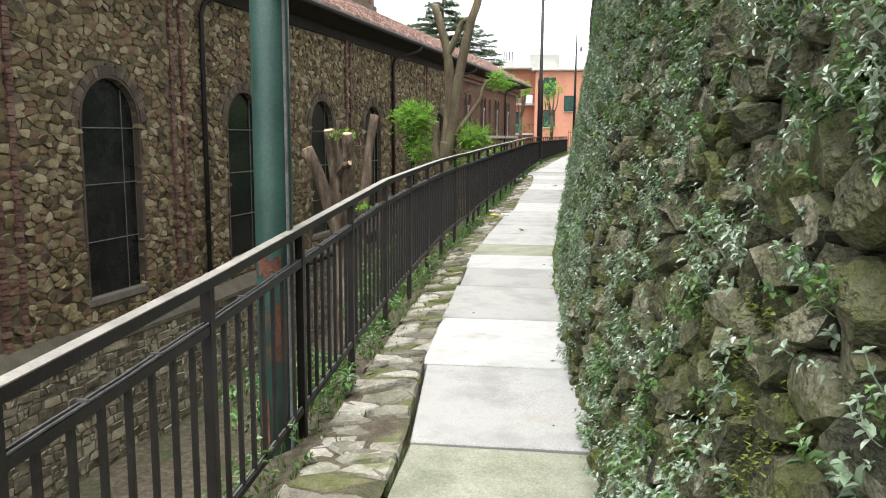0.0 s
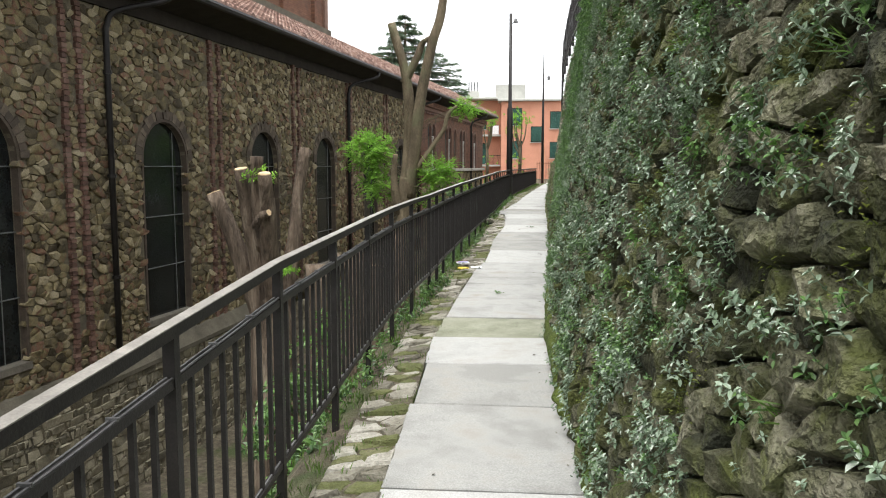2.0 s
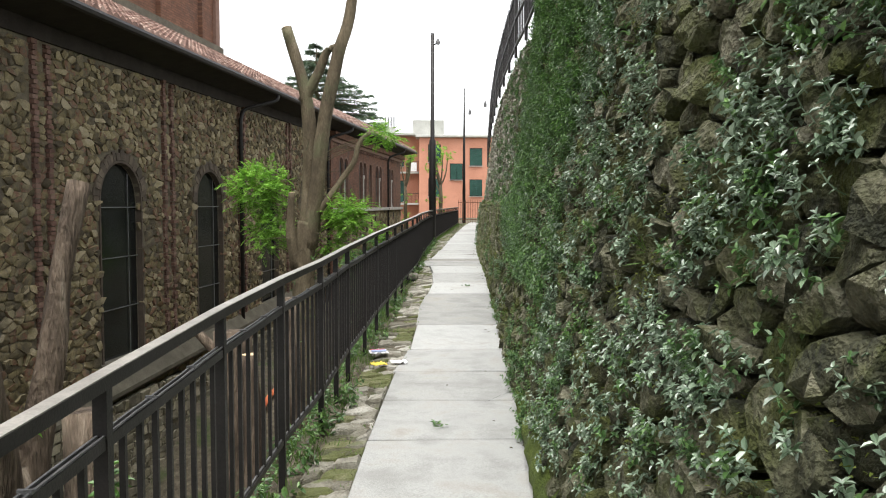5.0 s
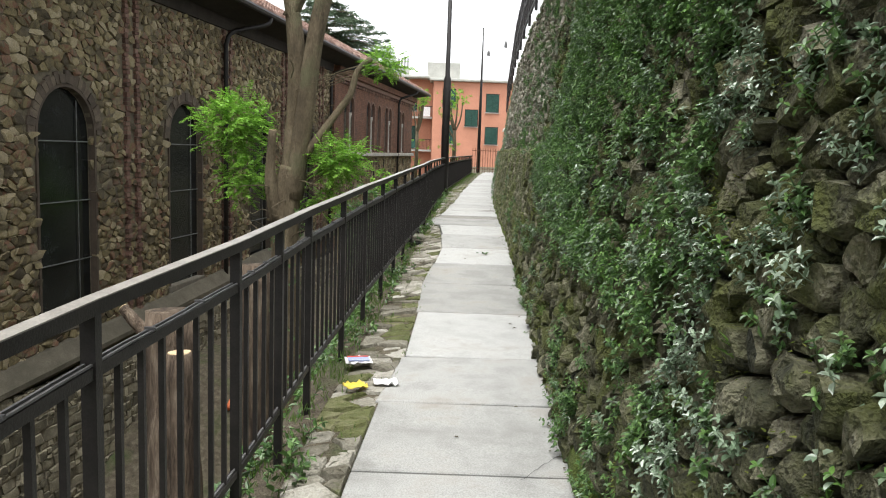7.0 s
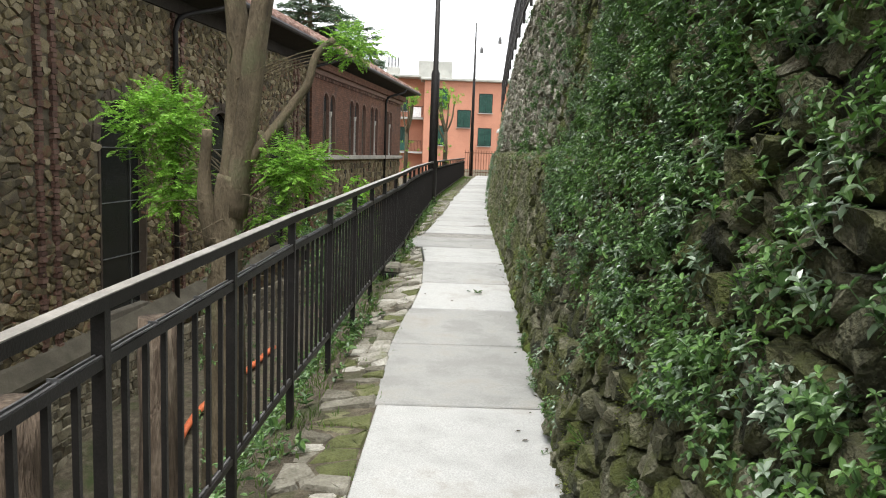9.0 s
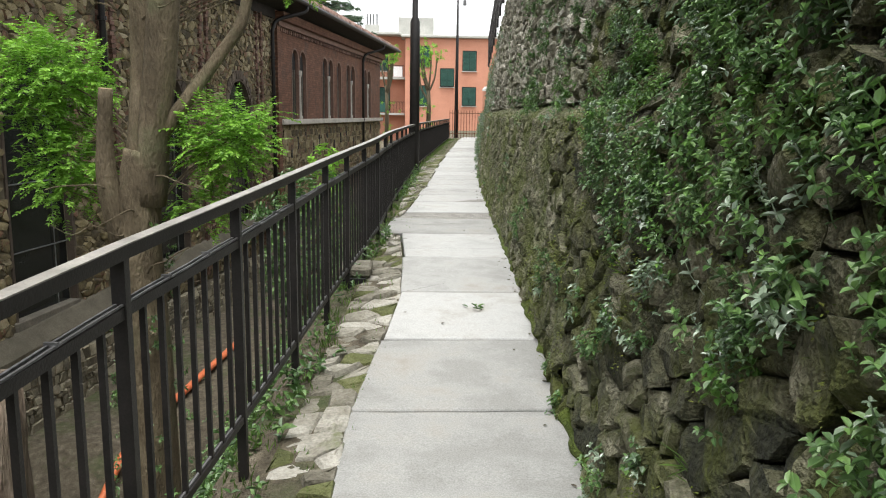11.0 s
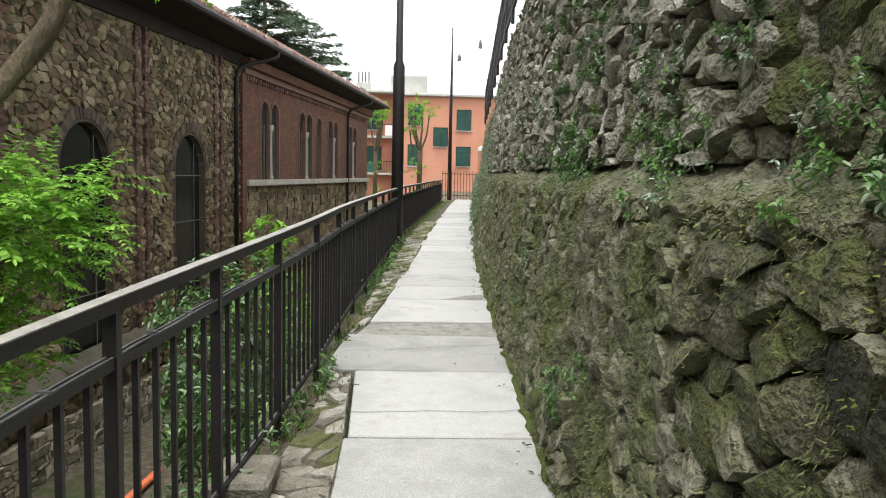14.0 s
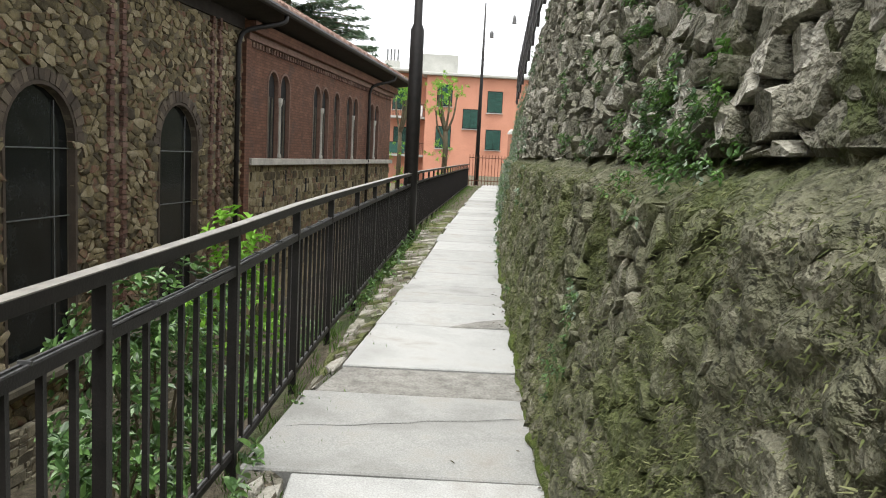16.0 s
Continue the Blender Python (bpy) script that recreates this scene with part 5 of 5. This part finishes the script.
    # a fringe hanging over the top edge
    for _ in range(500):
        y = rng.uniform(4, 18)
        z = wall_top(y) - abs(rng.gauss(0, 0.25))
        base = Vector((wall_x(y, z) - 0.02, y, z))
        green.sprig(base, Vector((-1, rng.uniform(-0.5, 0.5), -0.4)), rng.uniform(0.1, 0.3), 5, 0.05, rng, 0.9)
    green.done("wall_plants", LEAF_WALL, None, "dark green pellitory growing out of the wall joints", "wall plants")
    sheen.done("pale_wall_plants", LEAF_SKY_SHEEN, None, "glossy small-leaved plants covering the wall, coloured pale for sky sheen", "wall plants")
    fresh.done("fresh_wall_plants", LEAF_FRESH, None, "bright young shoots on the retaining wall", "wall plants")


build_wall_plants()


def build_bank_plants():
    rng = random.Random(78)
    low, grass = Leaves(), Leaves()
    for _ in range(4600):
        y = rng.uniform(1.5, 34)
        x = rail_x(y) - rng.uniform(-0.18, 3.2) * rng.random() ** 0.6
        n = noise.noise((x * 0.8, y * 0.5, 6))
        if rng.random() > 0.55 + 1.1 * n:
            continue
        z = bank_z(x, y) if x < rail_x(y) else ground_z(y) - 0.1
        low.sprig((x, y, z), (rng.uniform(-0.6, 0.6), rng.uniform(-0.6, 0.6), 1), rng.uniform(0.1, 0.28), rng.randint(3, 5), rng.uniform(0.04, 0.075), rng)
    for _ in range(3000):
        y = rng.uniform(1.5, 58)
        f = rng.random()
        edge = rng.random()
        if edge < 0.45:
            x = rail_x(y) + rng.uniform(-0.1, 0.14)
        elif y > 27:
            x = rail_x(y) + f * (left_x(y) - rail_x(y))
        else:
            x = left_x(y) - abs(rng.gauss(0, 0.03)) - 0.01 if noise.noise((y * 1.3, 1, 2)) > 0.1 else rail_x(y) + f * 0.5
            if rng.random() < 0.45:
                continue
        z = ground_z(y) - 0.06
        for _b in range(4):
            w = Vector((rng.uniform(-0.5, 0.5), rng.uniform(-0.5, 0.5), 1))
            grass.leaf(Vector((x + rng.gauss(0, 0.015), y + rng.gauss(0, 0.015), z)), w, Vector((rng.uniform(-1, 1), rng.uniform(-1, 1), 0.1)), rng.uniform(0.03, 0.09), 0.006, 0.1)
    low.done("bank_plants", LEAF_WALL, None, "low green weeds covering the bank below the railing", "weeds")
    grass.done("verge_grass", GRASS, None, "tufts of grass between the verge stones", "grass")


build_bank_plants()


# ---- trees ----
def cut_limb(tree, pts, radii, seed, bark=BARK_SPLIT, name="limb", cut=True):
    line = bezier_path(pts, 5)
    n = len(line)
    rr = list(np.interp(np.linspace(0, 1, n), np.linspace(0, 1, len(radii)), radii))
    limb = part(name, tube(line, rr, 14, 0.27 if bark is BARK_SPLIT else 0.14, True, seed), bark, tree, "", True)
    if cut:
        d = (line[-1] - line[-2]).normalized()
        part("cut_face", tube([line[-1] - d * 0.004, line[-1] + d * 0.008], [rr[-1] * 0.93, rr[-1] * 0.9], 14, 0.2, True, seed), CUT_WOOD, limb, "fresh pale saw cut")
    return limb


def build_pollard():
    t = thing("pollarded_tree", "hard-pruned tree with thick sawn-off limbs and fibrous bark", "tree")
    z0 = bank_z(-2.8, 11.1)
    cut_limb(t, [(-2.78, 11.1, z0 - 0.3), (-2.8, 11.1, -0.6), (-2.82, 11.05, 0.15)], [0.36, 0.26, 0.2], 1.0, name="trunk", cut=False)
    cut_limb(t, [(-2.85, 11.05, -0.35), (-3.1, 11.0, 0.55), (-3.38, 10.97, 1.29)], [0.105, 0.09, 0.083], 2.0)
    cut_limb(t, [(-2.85, 11.0, -0.1), (-2.92, 10.9, 0.8), (-3.0, 10.75, 1.55)], [0.12, 0.095, 0.078], 3.0)
    cut_limb(t, [(-2.75, 11.05, -0.1), (-2.72, 10.8, 0.8), (-2.7, 10.6, 1.5)], [0.12, 0.092, 0.072], 4.0)
    cut_limb(t, [(-2.7, 11.15, -0.1), (-2.6, 11.3, 0.7), (-2.58, 11.4, 1.2), (-2.5, 11.52, 1.78)], [0.11, 0.08, 0.066, 0.06], 5.0, cut=False)
    cut_limb(t, [(-2.83, 10.9, 0.7), (-2.8, 10.75, 1.05), (-2.82, 10.7, 1.3), (-2.8, 10.68, 1.68)], [0.09, 0.08, 0.06, 0.065], 6.0, cut=False)
    cut_limb(t, [(-2.85, 10.8, 0.95), (-2.76, 10.66, 1.05), (-2.66, 10.6, 1.1)], [0.06, 0.05, 0.035], 7.0)
    lv = Leaves()
    rng = random.Random(5)
    for _ in range(26):
        p = rng.choice([(-2.8, 10.68, 1.45), (-2.7, 10.62, 1.5), (-2.5, 10.75, 0.45), (-2.85, 10.7, 1.4)])
        lv.sprig(Vector(p) + Vector((rng.gauss(0, 0.05), rng.gauss(0, 0.05), rng.gauss(0, 0.04))), (rng.uniform(-1, 1), rng.uniform(-1, 1), 0.5), 0.09, 3, 0.05, rng)
    lv.done("foliage", LEAF_BRIGHT, t, "small fresh shoots")["kind"] = "stuff"


build_pollard()


def stump(name, x, y, top, r, seed, label, cut=True):
    t = thing(name, label, "tree stump")
    z0 = bank_z(x, y)
    tk = cut_limb(t, [(x, y, z0 - 0.25), (x + 0.03, y, (z0 + top) / 2), (x, y + 0.04, top)], [r * 1.5, r * 1.05, r], seed, name="trunk", cut=cut)
    rng = random.Random(seed)
    for k in range(4):
        w = rng.uniform(0, 6.28)
        part("root", tube([(x + 0.8 * r * math.cos(w), y + 0.8 * r * math.sin(w), z0 + 0.35), (x + 2.2 * r * math.cos(w), y + 2.2 * r * math.sin(w), z0 - 0.12)], [r * 0.45, r * 0.2], 8, 0.3, True, seed), BARK_SPLIT, t, "", True)
    return t


stump("tree_stump", -2.42, 15.63, -0.1, 0.1, 11, "small sawn stump with a pale cut top on the bank")
s2 = stump("split_stump", -2.95, 17.0, -0.05, 0.24, 12, "split reddish-brown tree stump on the bank", False)
cut_limb(s2, [(-3.0, 17.0, -0.5), (-3.3, 17.05, -0.2), (-3.46, 17.1, -0.05)], [0.07, 0.06, 0.05], 13.0)
stump("split_stump", -2.5, 18.6, 0.2, 0.17, 14, "tall dead split trunk standing on the bank", False)


stump("broken_stump", -2.25, 10.9, 0.52, 0.11, 15, "short broken reddish-brown stump beside the pollarded tree", False)


def build_fork_tree():
    t = thing("forked_tree", "forked tree with lopped grey-brown limbs and fresh green sprays", "tree")
    x, y = -2.72, 21.8
    z0 = bank_z(x, y)
    cut_limb(t, [(x - 0.02, y, z0 - 0.3), (x - 0.03, y, -0.3), (x, y, 0.9), (x + 0.05, y, 1.3)], [0.34, 0.23, 0.185, 0.17], 21.0, BARK, "trunk", False)
    cut_limb(t, [(x - 0.06, y + 0.05, 0.8), (x + 0.06, y + 0.1, 1.9), (x + 0.1, y + 0.1, 2.7), (x + 0.07, y + 0.1, 3.4), (x - 0.03, y + 0.1, 4.0), (x - 0.33, y + 0.1, 5.03)], [0.135, 0.13, 0.128, 0.125, 0.115, 0.10], 22.0, BARK)
    cut_limb(t, [(x + 0.1, y - 0.03, 0.8), (x + 0.2, y - 0.05, 1.6), (x + 0.31, y - 0.05, 2.5), (x + 0.41, y - 0.05, 3.3), (x + 0.68, y - 0.05, 4.5), (x + 0.9, y - 0.05, 5.25), (x + 1.2, y, 7.2)],
             [0.15, 0.145, 0.14, 0.132, 0.12, 0.105, 0.07], 23.0, BARK, cut=False)
    cut_limb(t, [(x - 0.02, y + 0.1, 3.6), (x + 0.3, y + 0.05, 4.2), (x + 0.45, y, 4.55), (x + 0.68, y - 0.05, 4.65)], [0.11, 0.09, 0.075, 0.07], 24.0, BARK, cut=False)
    cut_limb(t, [(x + 0.95, y - 0.05, 5.6), (x + 1.25, y + 0.1, 5.75)], [0.06, 0.03], 25.0, BARK, cut=False)
    cut_limb(t, [(x + 0.08, y, 1.2), (x + 0.27, y - 0.05, 1.48), (x + 0.5, y, 1.8), (x + 0.74, y + 0.15, 2.17), (x + 0.95, y + 0.2, 2.48), (x + 1.05, y + 0.25, 2.85), (x + 1.27, y + 0.25, 3.05)], [0.075, 0.07, 0.062, 0.058, 0.055, 0.05, 0.04], 26.0, BARK, "branch", False)
    cut_limb(t, [(x - 0.13, y - 0.05, 0.4), (x - 0.24, y - 0.1, 1.0), (x - 0.25, y - 0.1, 1.4), (x - 0.22, y - 0.1, 1.86)], [0.13, 0.1, 0.075, 0.065], 27.0, BARK, "stub", True)
    rng = random.Random(41)
    for k in range(26):
        w = rng.uniform(0, 6.28)
        z = rng.uniform(-0.5, 2.8)
        p = Vector((x + 0.15 * math.cos(w), y + 0.15 * math.sin(w), z))
        pts = [p]
        for _ in range(4):
            p = p + Vector((math.cos(w), math.sin(w), rng.uniform(-0.5, 0.7))) * rng.uniform(0.1, 0.22)
            w += rng.uniform(-0.5, 0.5)
            pts.append(p)
        part("twig", tube(bezier_path(pts, 3), list(np.linspace(0.011, 0.004, 13)), 5), BARK, t)
    lv = Leaves()
    clouds = (((-0.95, 0.4, 1.95), (0.72, 0.55, 0.62), 560), ((-0.75, 0.3, 1.1), (0.5, 0.5, 0.5), 260), ((0.78, 0.1, 1.4), (0.52, 0.45, 0.42), 360), ((0.55, 0.2, 0.75), (0.4, 0.35, 0.3), 90),
              ((1.5, 0.5, 3.0), (0.4, 0.35, 0.24), 120))
    for c, r, n in clouds:
        for _ in range(n):
            v = Vector((rng.gauss(0, 1), rng.gauss(0, 1), rng.gauss(0, 1)))
            v = v.normalized() * rng.uniform(0.25, 1.0) ** 0.6
            lump = 0.8 + 0.45 * noise.noise(v * 2.2 + Vector(c))
            p = Vector((x + c[0] + v.x * r[0] * lump, y + c[1] + v.y * r[1] * lump, c[2] + v.z * r[2] * lump))
            out = Vector((v.x, v.y, 0.5 * v.z + 0.1)) + Vector((rng.uniform(-0.9, 0.9), rng.uniform(-0.9, 0.9), rng.uniform(-0.7, 0.8)))
            lv.compound(p, out, rng.uniform(0.16, 0.27), rng.randint(7, 9), rng.uniform(0.034, 0.05), rng)
    lv.done("crown", LEAF_BRIGHT, t, "bright feathery spring leaves")
    ivy = Leaves()
    for _ in range(90):
        w, z = rng.uniform(0, 6.28), rng.uniform(z0 + 0.2, 0.75)
        r = 0.2 + 0.06 * max(0, -z)
        ivy.sprig((x + r * math.cos(w), y + r * math.sin(w), z), (math.cos(w), math.sin(w), 0.3), 0.09, 3, 0.055, rng)
    ivy.done("ivy", LEAF_WALL, t, "dark ivy climbing the lower trunk")
    for c, r, n in clouds:
        for k in range(5):
            q = Vector((x + c[0] + rng.uniform(-0.5, 0.5) * r[0], y + c[1] + rng.uniform(-0.5, 0.5) * r[1], c[2] + rng.uniform(-0.5, 0.4) * r[2]))
            p = Vector((x + 0.08, y, max(0.4, q.z - 0.6)))
            part("twig", tube(bezier_path([p, p.lerp(q, 0.5) + Vector((0, 0, 0.1)), q], 4), list(np.linspace(0.012, 0.004, 9)), 5), BARK, t)


build_fork_tree()


def bush(name, x, y, top, r, n, leaf_len, mat, label, seed):
    z0 = bank_z(x, y)
    h = top - z0
    t = thing(name, label, "bush")
    rng = random.Random(seed)
    lv = Leaves()
    for k in range(7):
        w = rng.uniform(0, 6.28)
        tip = Vector((x + r * 0.7 * math.cos(w), y + r * 0.7 * math.sin(w), z0 + h * rng.uniform(0.6, 0.95)))
        part("stem", tube(bezier_path([(x + 0.05 * math.cos(w), y + 0.05 * math.sin(w), z0 - 0.1), (x + 0.3 * r * math.cos(w), y + 0.3 * r * math.sin(w), z0 + 0.4 * h), tip], 4), list(np.linspace(0.02, 0.006, 9)), 6), BARK, t)
    for _ in range(n):
        v = Vector((rng.gauss(0, 1), rng.gauss(0, 1), rng.gauss(0, 1))).normalized() * rng.uniform(0.15, 1) ** 0.5
        p = Vector((x + v.x * r, y + v.y * r, z0 + h * (0.5 + 0.5 * v.z)))
        p += Vector((noise.noise(p * 2), noise.noise(p * 2 + Vector((9, 0, 0))), 0)) * 0.25
        lv.sprig(p, (v.x, v.y, 0.5 + 0.5 * v.z), 0.14, 3, leaf_len * rng.uniform(0.8, 1.2), rng, 0.8)
    lv.done("foliage", mat, t)


bush("laurel_bush", -1.75, 25.6, 0.85, 0.65, 480, 0.085, LEAF_WALL, "dark glossy broad-leaved bush behind the railing", 61)
bush("young_shrub", -1.55, 27.3, 1.12, 0.4, 120, 0.11, LEAF_BRIGHT, "light green young shrub behind the railing", 62)
bush("ivy_clump", -2.0, 10.25, 0.3, 0.25, 70, 0.075, LEAF_FRESH, "bright ivy leaves round the foot of a stump", 67)
bush("weed_clump", -1.6, 24.3, 0.1, 0.35, 110, 0.1, LEAF_WALL, "broad-leaved weeds behind the railing", 63)
bush("weed_clump", -1.75, 8.7, -0.2, 0.5, 140, 0.075, LEAF_WALL, "low green weeds behind the railing", 64)
bush("weed_clump", -1.8, 5.6, -0.25, 0.5, 140, 0.075, LEAF_WALL, "low green weeds behind the railing", 65)
bush("weed_clump", -1.9, 3.3, -0.5, 0.45, 90, 0.075, LEAF_WALL, "low green weeds behind the railing", 66)


def sapling(x, y, z0, h, seed, label):
    t = thing("young_tree", label, "tree")
    rng = random.Random(seed)
    part("trunk", tube([(x, y, z0 - 0.3), (x + 0.05, y, z0 + h * 0.4), (x + 0.02, y, z0 + h * 0.62)], [0.14, 0.11, 0.09], 9, 0.2), BARK, t, "", True)
    lv = Leaves()
    for k in range(6):
        w = rng.uniform(0, 6.28)
        p = Vector((x, y, z0 + h * rng.uniform(0.45, 0.62)))
        q = p + Vector((0.45 * math.cos(w), 0.45 * math.sin(w), h * rng.uniform(0.25, 0.4)))
        part("limb", tube(bezier_path([p, p.lerp(q, 0.5) + Vector((0.1 * math.cos(w), 0.1 * math.sin(w), -0.1)), q], 4), list(np.linspace(0.06, 0.03, 9)), 7), BARK, t)
        for _ in range(13):
            o = q + Vector((rng.gauss(0, 0.22), rng.gauss(0, 0.22), rng.gauss(0, 0.2)))
            lv.sprig(o, (rng.uniform(-1, 1), rng.uniform(-1, 1), 0.4), 0.2, 3, 0.13, rng)
    for _ in range(20):
        o = Vector((x + rng.gauss(0, 0.3), y + rng.gauss(0, 0.3), z0 + h * rng.uniform(0.1, 0.5)))
        lv.sprig(o, (rng.uniform(-1, 1), rng.uniform(-1, 1), 0.4), 0.2, 3, 0.13, rng)
    lv.done("crown", LEAF_BRIGHT, t, "sparse yellow-green young leaves")


sapling(0.55, 54.0, 0.0, 4.9, 71, "lopped young tree with sparse yellow-green leaves")
sapling(-1.75, 60.0, -0.6, 6.2, 72, "lopped young tree beside the brick wing")


def build_conifer():
    t = thing("cedar_tree", "dark green cedar with flat tiered branches behind the church", "tree")
    x, y, top = -8.0, 62.0, 12.8
    part("trunk", tube([(x, y, -2), (x, y, 6), (x, y, top - 0.3)], [0.4, 0.25, 0.05], 10, 0.2), BARK, t, "", True)
    rng = random.Random(81)
    lv = Leaves()
    z = top - 0.2
    while z > 4.5:
        reach = min(6.0, 0.3 + (top - z) * 1.02) * rng.uniform(0.75, 1.1)
        for k in range(9):
            w = rng.uniform(0, 6.28)
            tip = Vector((x + reach * math.cos(w), y + reach * math.sin(w), z + rng.uniform(-0.35, 0.15)))
            part("branch", tube([(x, y, z), Vector((x, y, z)).lerp(tip, 0.6) + Vector((0, 0, 0.12)), tip], [0.06, 0.04, 0.012], 5), BARK, t)
            for _ in range(int(30 * reach)):
                f = rng.uniform(0.15, 1.02)
                p = Vector((x, y, z)).lerp(tip, f)
                p += Vector((-math.sin(w), math.cos(w), 0)) * rng.gauss(0, 0.28 * (1.1 - 0.6 * f)) * min(1, reach) + Vector((0, 0, rng.gauss(0.03, 0.06)))
                for _n in range(3):
                    d = Vector((math.cos(w) + rng.uniform(-0.8, 0.8), math.sin(w) + rng.uniform(-0.8, 0.8), rng.uniform(-0.35, 0.25)))
                    lv.leaf(p, d, Vector((0, 0, 1)), rng.uniform(0.18, 0.34), 0.07, 0.1)
        z -= rng.uniform(0.4, 0.65)
    lv.done("crown", PINE, t, "flat sprays of dark needles")


build_conifer()


# ---- small things ----
def crumpled(name, x, y, w, d, rz, mat, label, seed, stripes=()):
    bm = bmesh.new()
    n = 7
    rows = [[bm.verts.new(((i / n - 0.5) * w, (j / n - 0.5) * d, 0.02 + 0.03 * noise.noise((i * 0.9 + seed, j * 0.9, seed)))) for i in range(n + 1)] for j in range(n + 1)]
    for j in range(n):
        for i in range(n):
            bm.faces.new((rows[j][i], rows[j][i + 1], rows[j + 1][i + 1], rows[j + 1][i]))
    r = bmesh.ops.extrude_face_region(bm, geom=bm.faces[:])
    for v in [g for g in r["geom"] if isinstance(g, bmesh.types.BMVert)]:
        v.co.z += 0.004
    t = thing(name, label, "litter", pose(x, y, ground_z(y) - 0.0, 0, 0, rz))
    part("sheet", bm, mat, t, "", True)
    for (x0, x1, y0, y1, m2) in stripes:
        part("print", box(x0, x1, y0, y1, 0.034, 0.04), m2, t)
    return t


crumpled("paper_packet", -0.90, 15.17, 0.2, 0.17, 12, PAPER, "white packet with blue and red print on the mossy verge", 3, ((-0.08, 0.08, -0.06, 0.03, BLUE), (-0.08, 0.08, 0.04, 0.065, REDP)))
crumpled("yellow_wrapper", -0.86, 14.58, 0.15, 0.12, 30, YELLOW, "crumpled yellow wrapper on the mossy verge", 5)
crumpled("white_tissue", -0.66, 14.68, 0.17, 0.12, 10, PAPER, "crumpled white tissue at the edge of the path", 8)
op = thing("orange_pipe", "orange plastic corrugated pipe lying on the bank", "pipe")
part("pipe", tube(bezier_path([(px, py, bank_z(px, py) + 0.1) for px, py in ((-4.22, 23.9), (-4.1, 25.0), (-3.9, 27.0), (-3.63, 29.4))], 8), [0.058] * 25, 8), ORANGE_PIPE, op, "", True)


def build_debris():
    """Dead leaves and crumbs of bark on the slabs and at the foot of the wall."""
    rng = random.Random(91)
    lv = Leaves()
    for _ in range(150):
        y = rng.uniform(2, 34)
        x = right_x(y) - abs(rng.gauss(0, 0.07)) if rng.random() < 0.92 else rng.uniform(left_x(y), right_x(y))
        lv.leaf(Vector((x, y, ground_z(y) + 0.008)), Vector((rng.uniform(-1, 1), rng.uniform(-1, 1), 0.05)), Vector((0, 0, 1)), rng.uniform(0.015, 0.045), rng.uniform(0.01, 0.02), 0.2)
    lv.done("dead_leaves", SOIL, None, "small dead brown leaves scattered on the slabs", "dead leaves")
    lv = Leaves()
    for x, y in ((-0.28, 12.5), (0.35, 20.2)):
        for _ in range(9):
            lv.leaf(Vector((x + rng.gauss(0, 0.03), y + rng.gauss(0, 0.04), ground_z(y) + 0.01)), Vector((rng.uniform(-1, 1), rng.uniform(-1, 1), 0.25)), Vector((0, 0, 1)), 0.06, 0.022)
    lv.done("fallen_sprigs", LEAF_WALL, None, "small fallen leafy sprigs on the slabs", "sprigs")


build_debris()
build_verge()
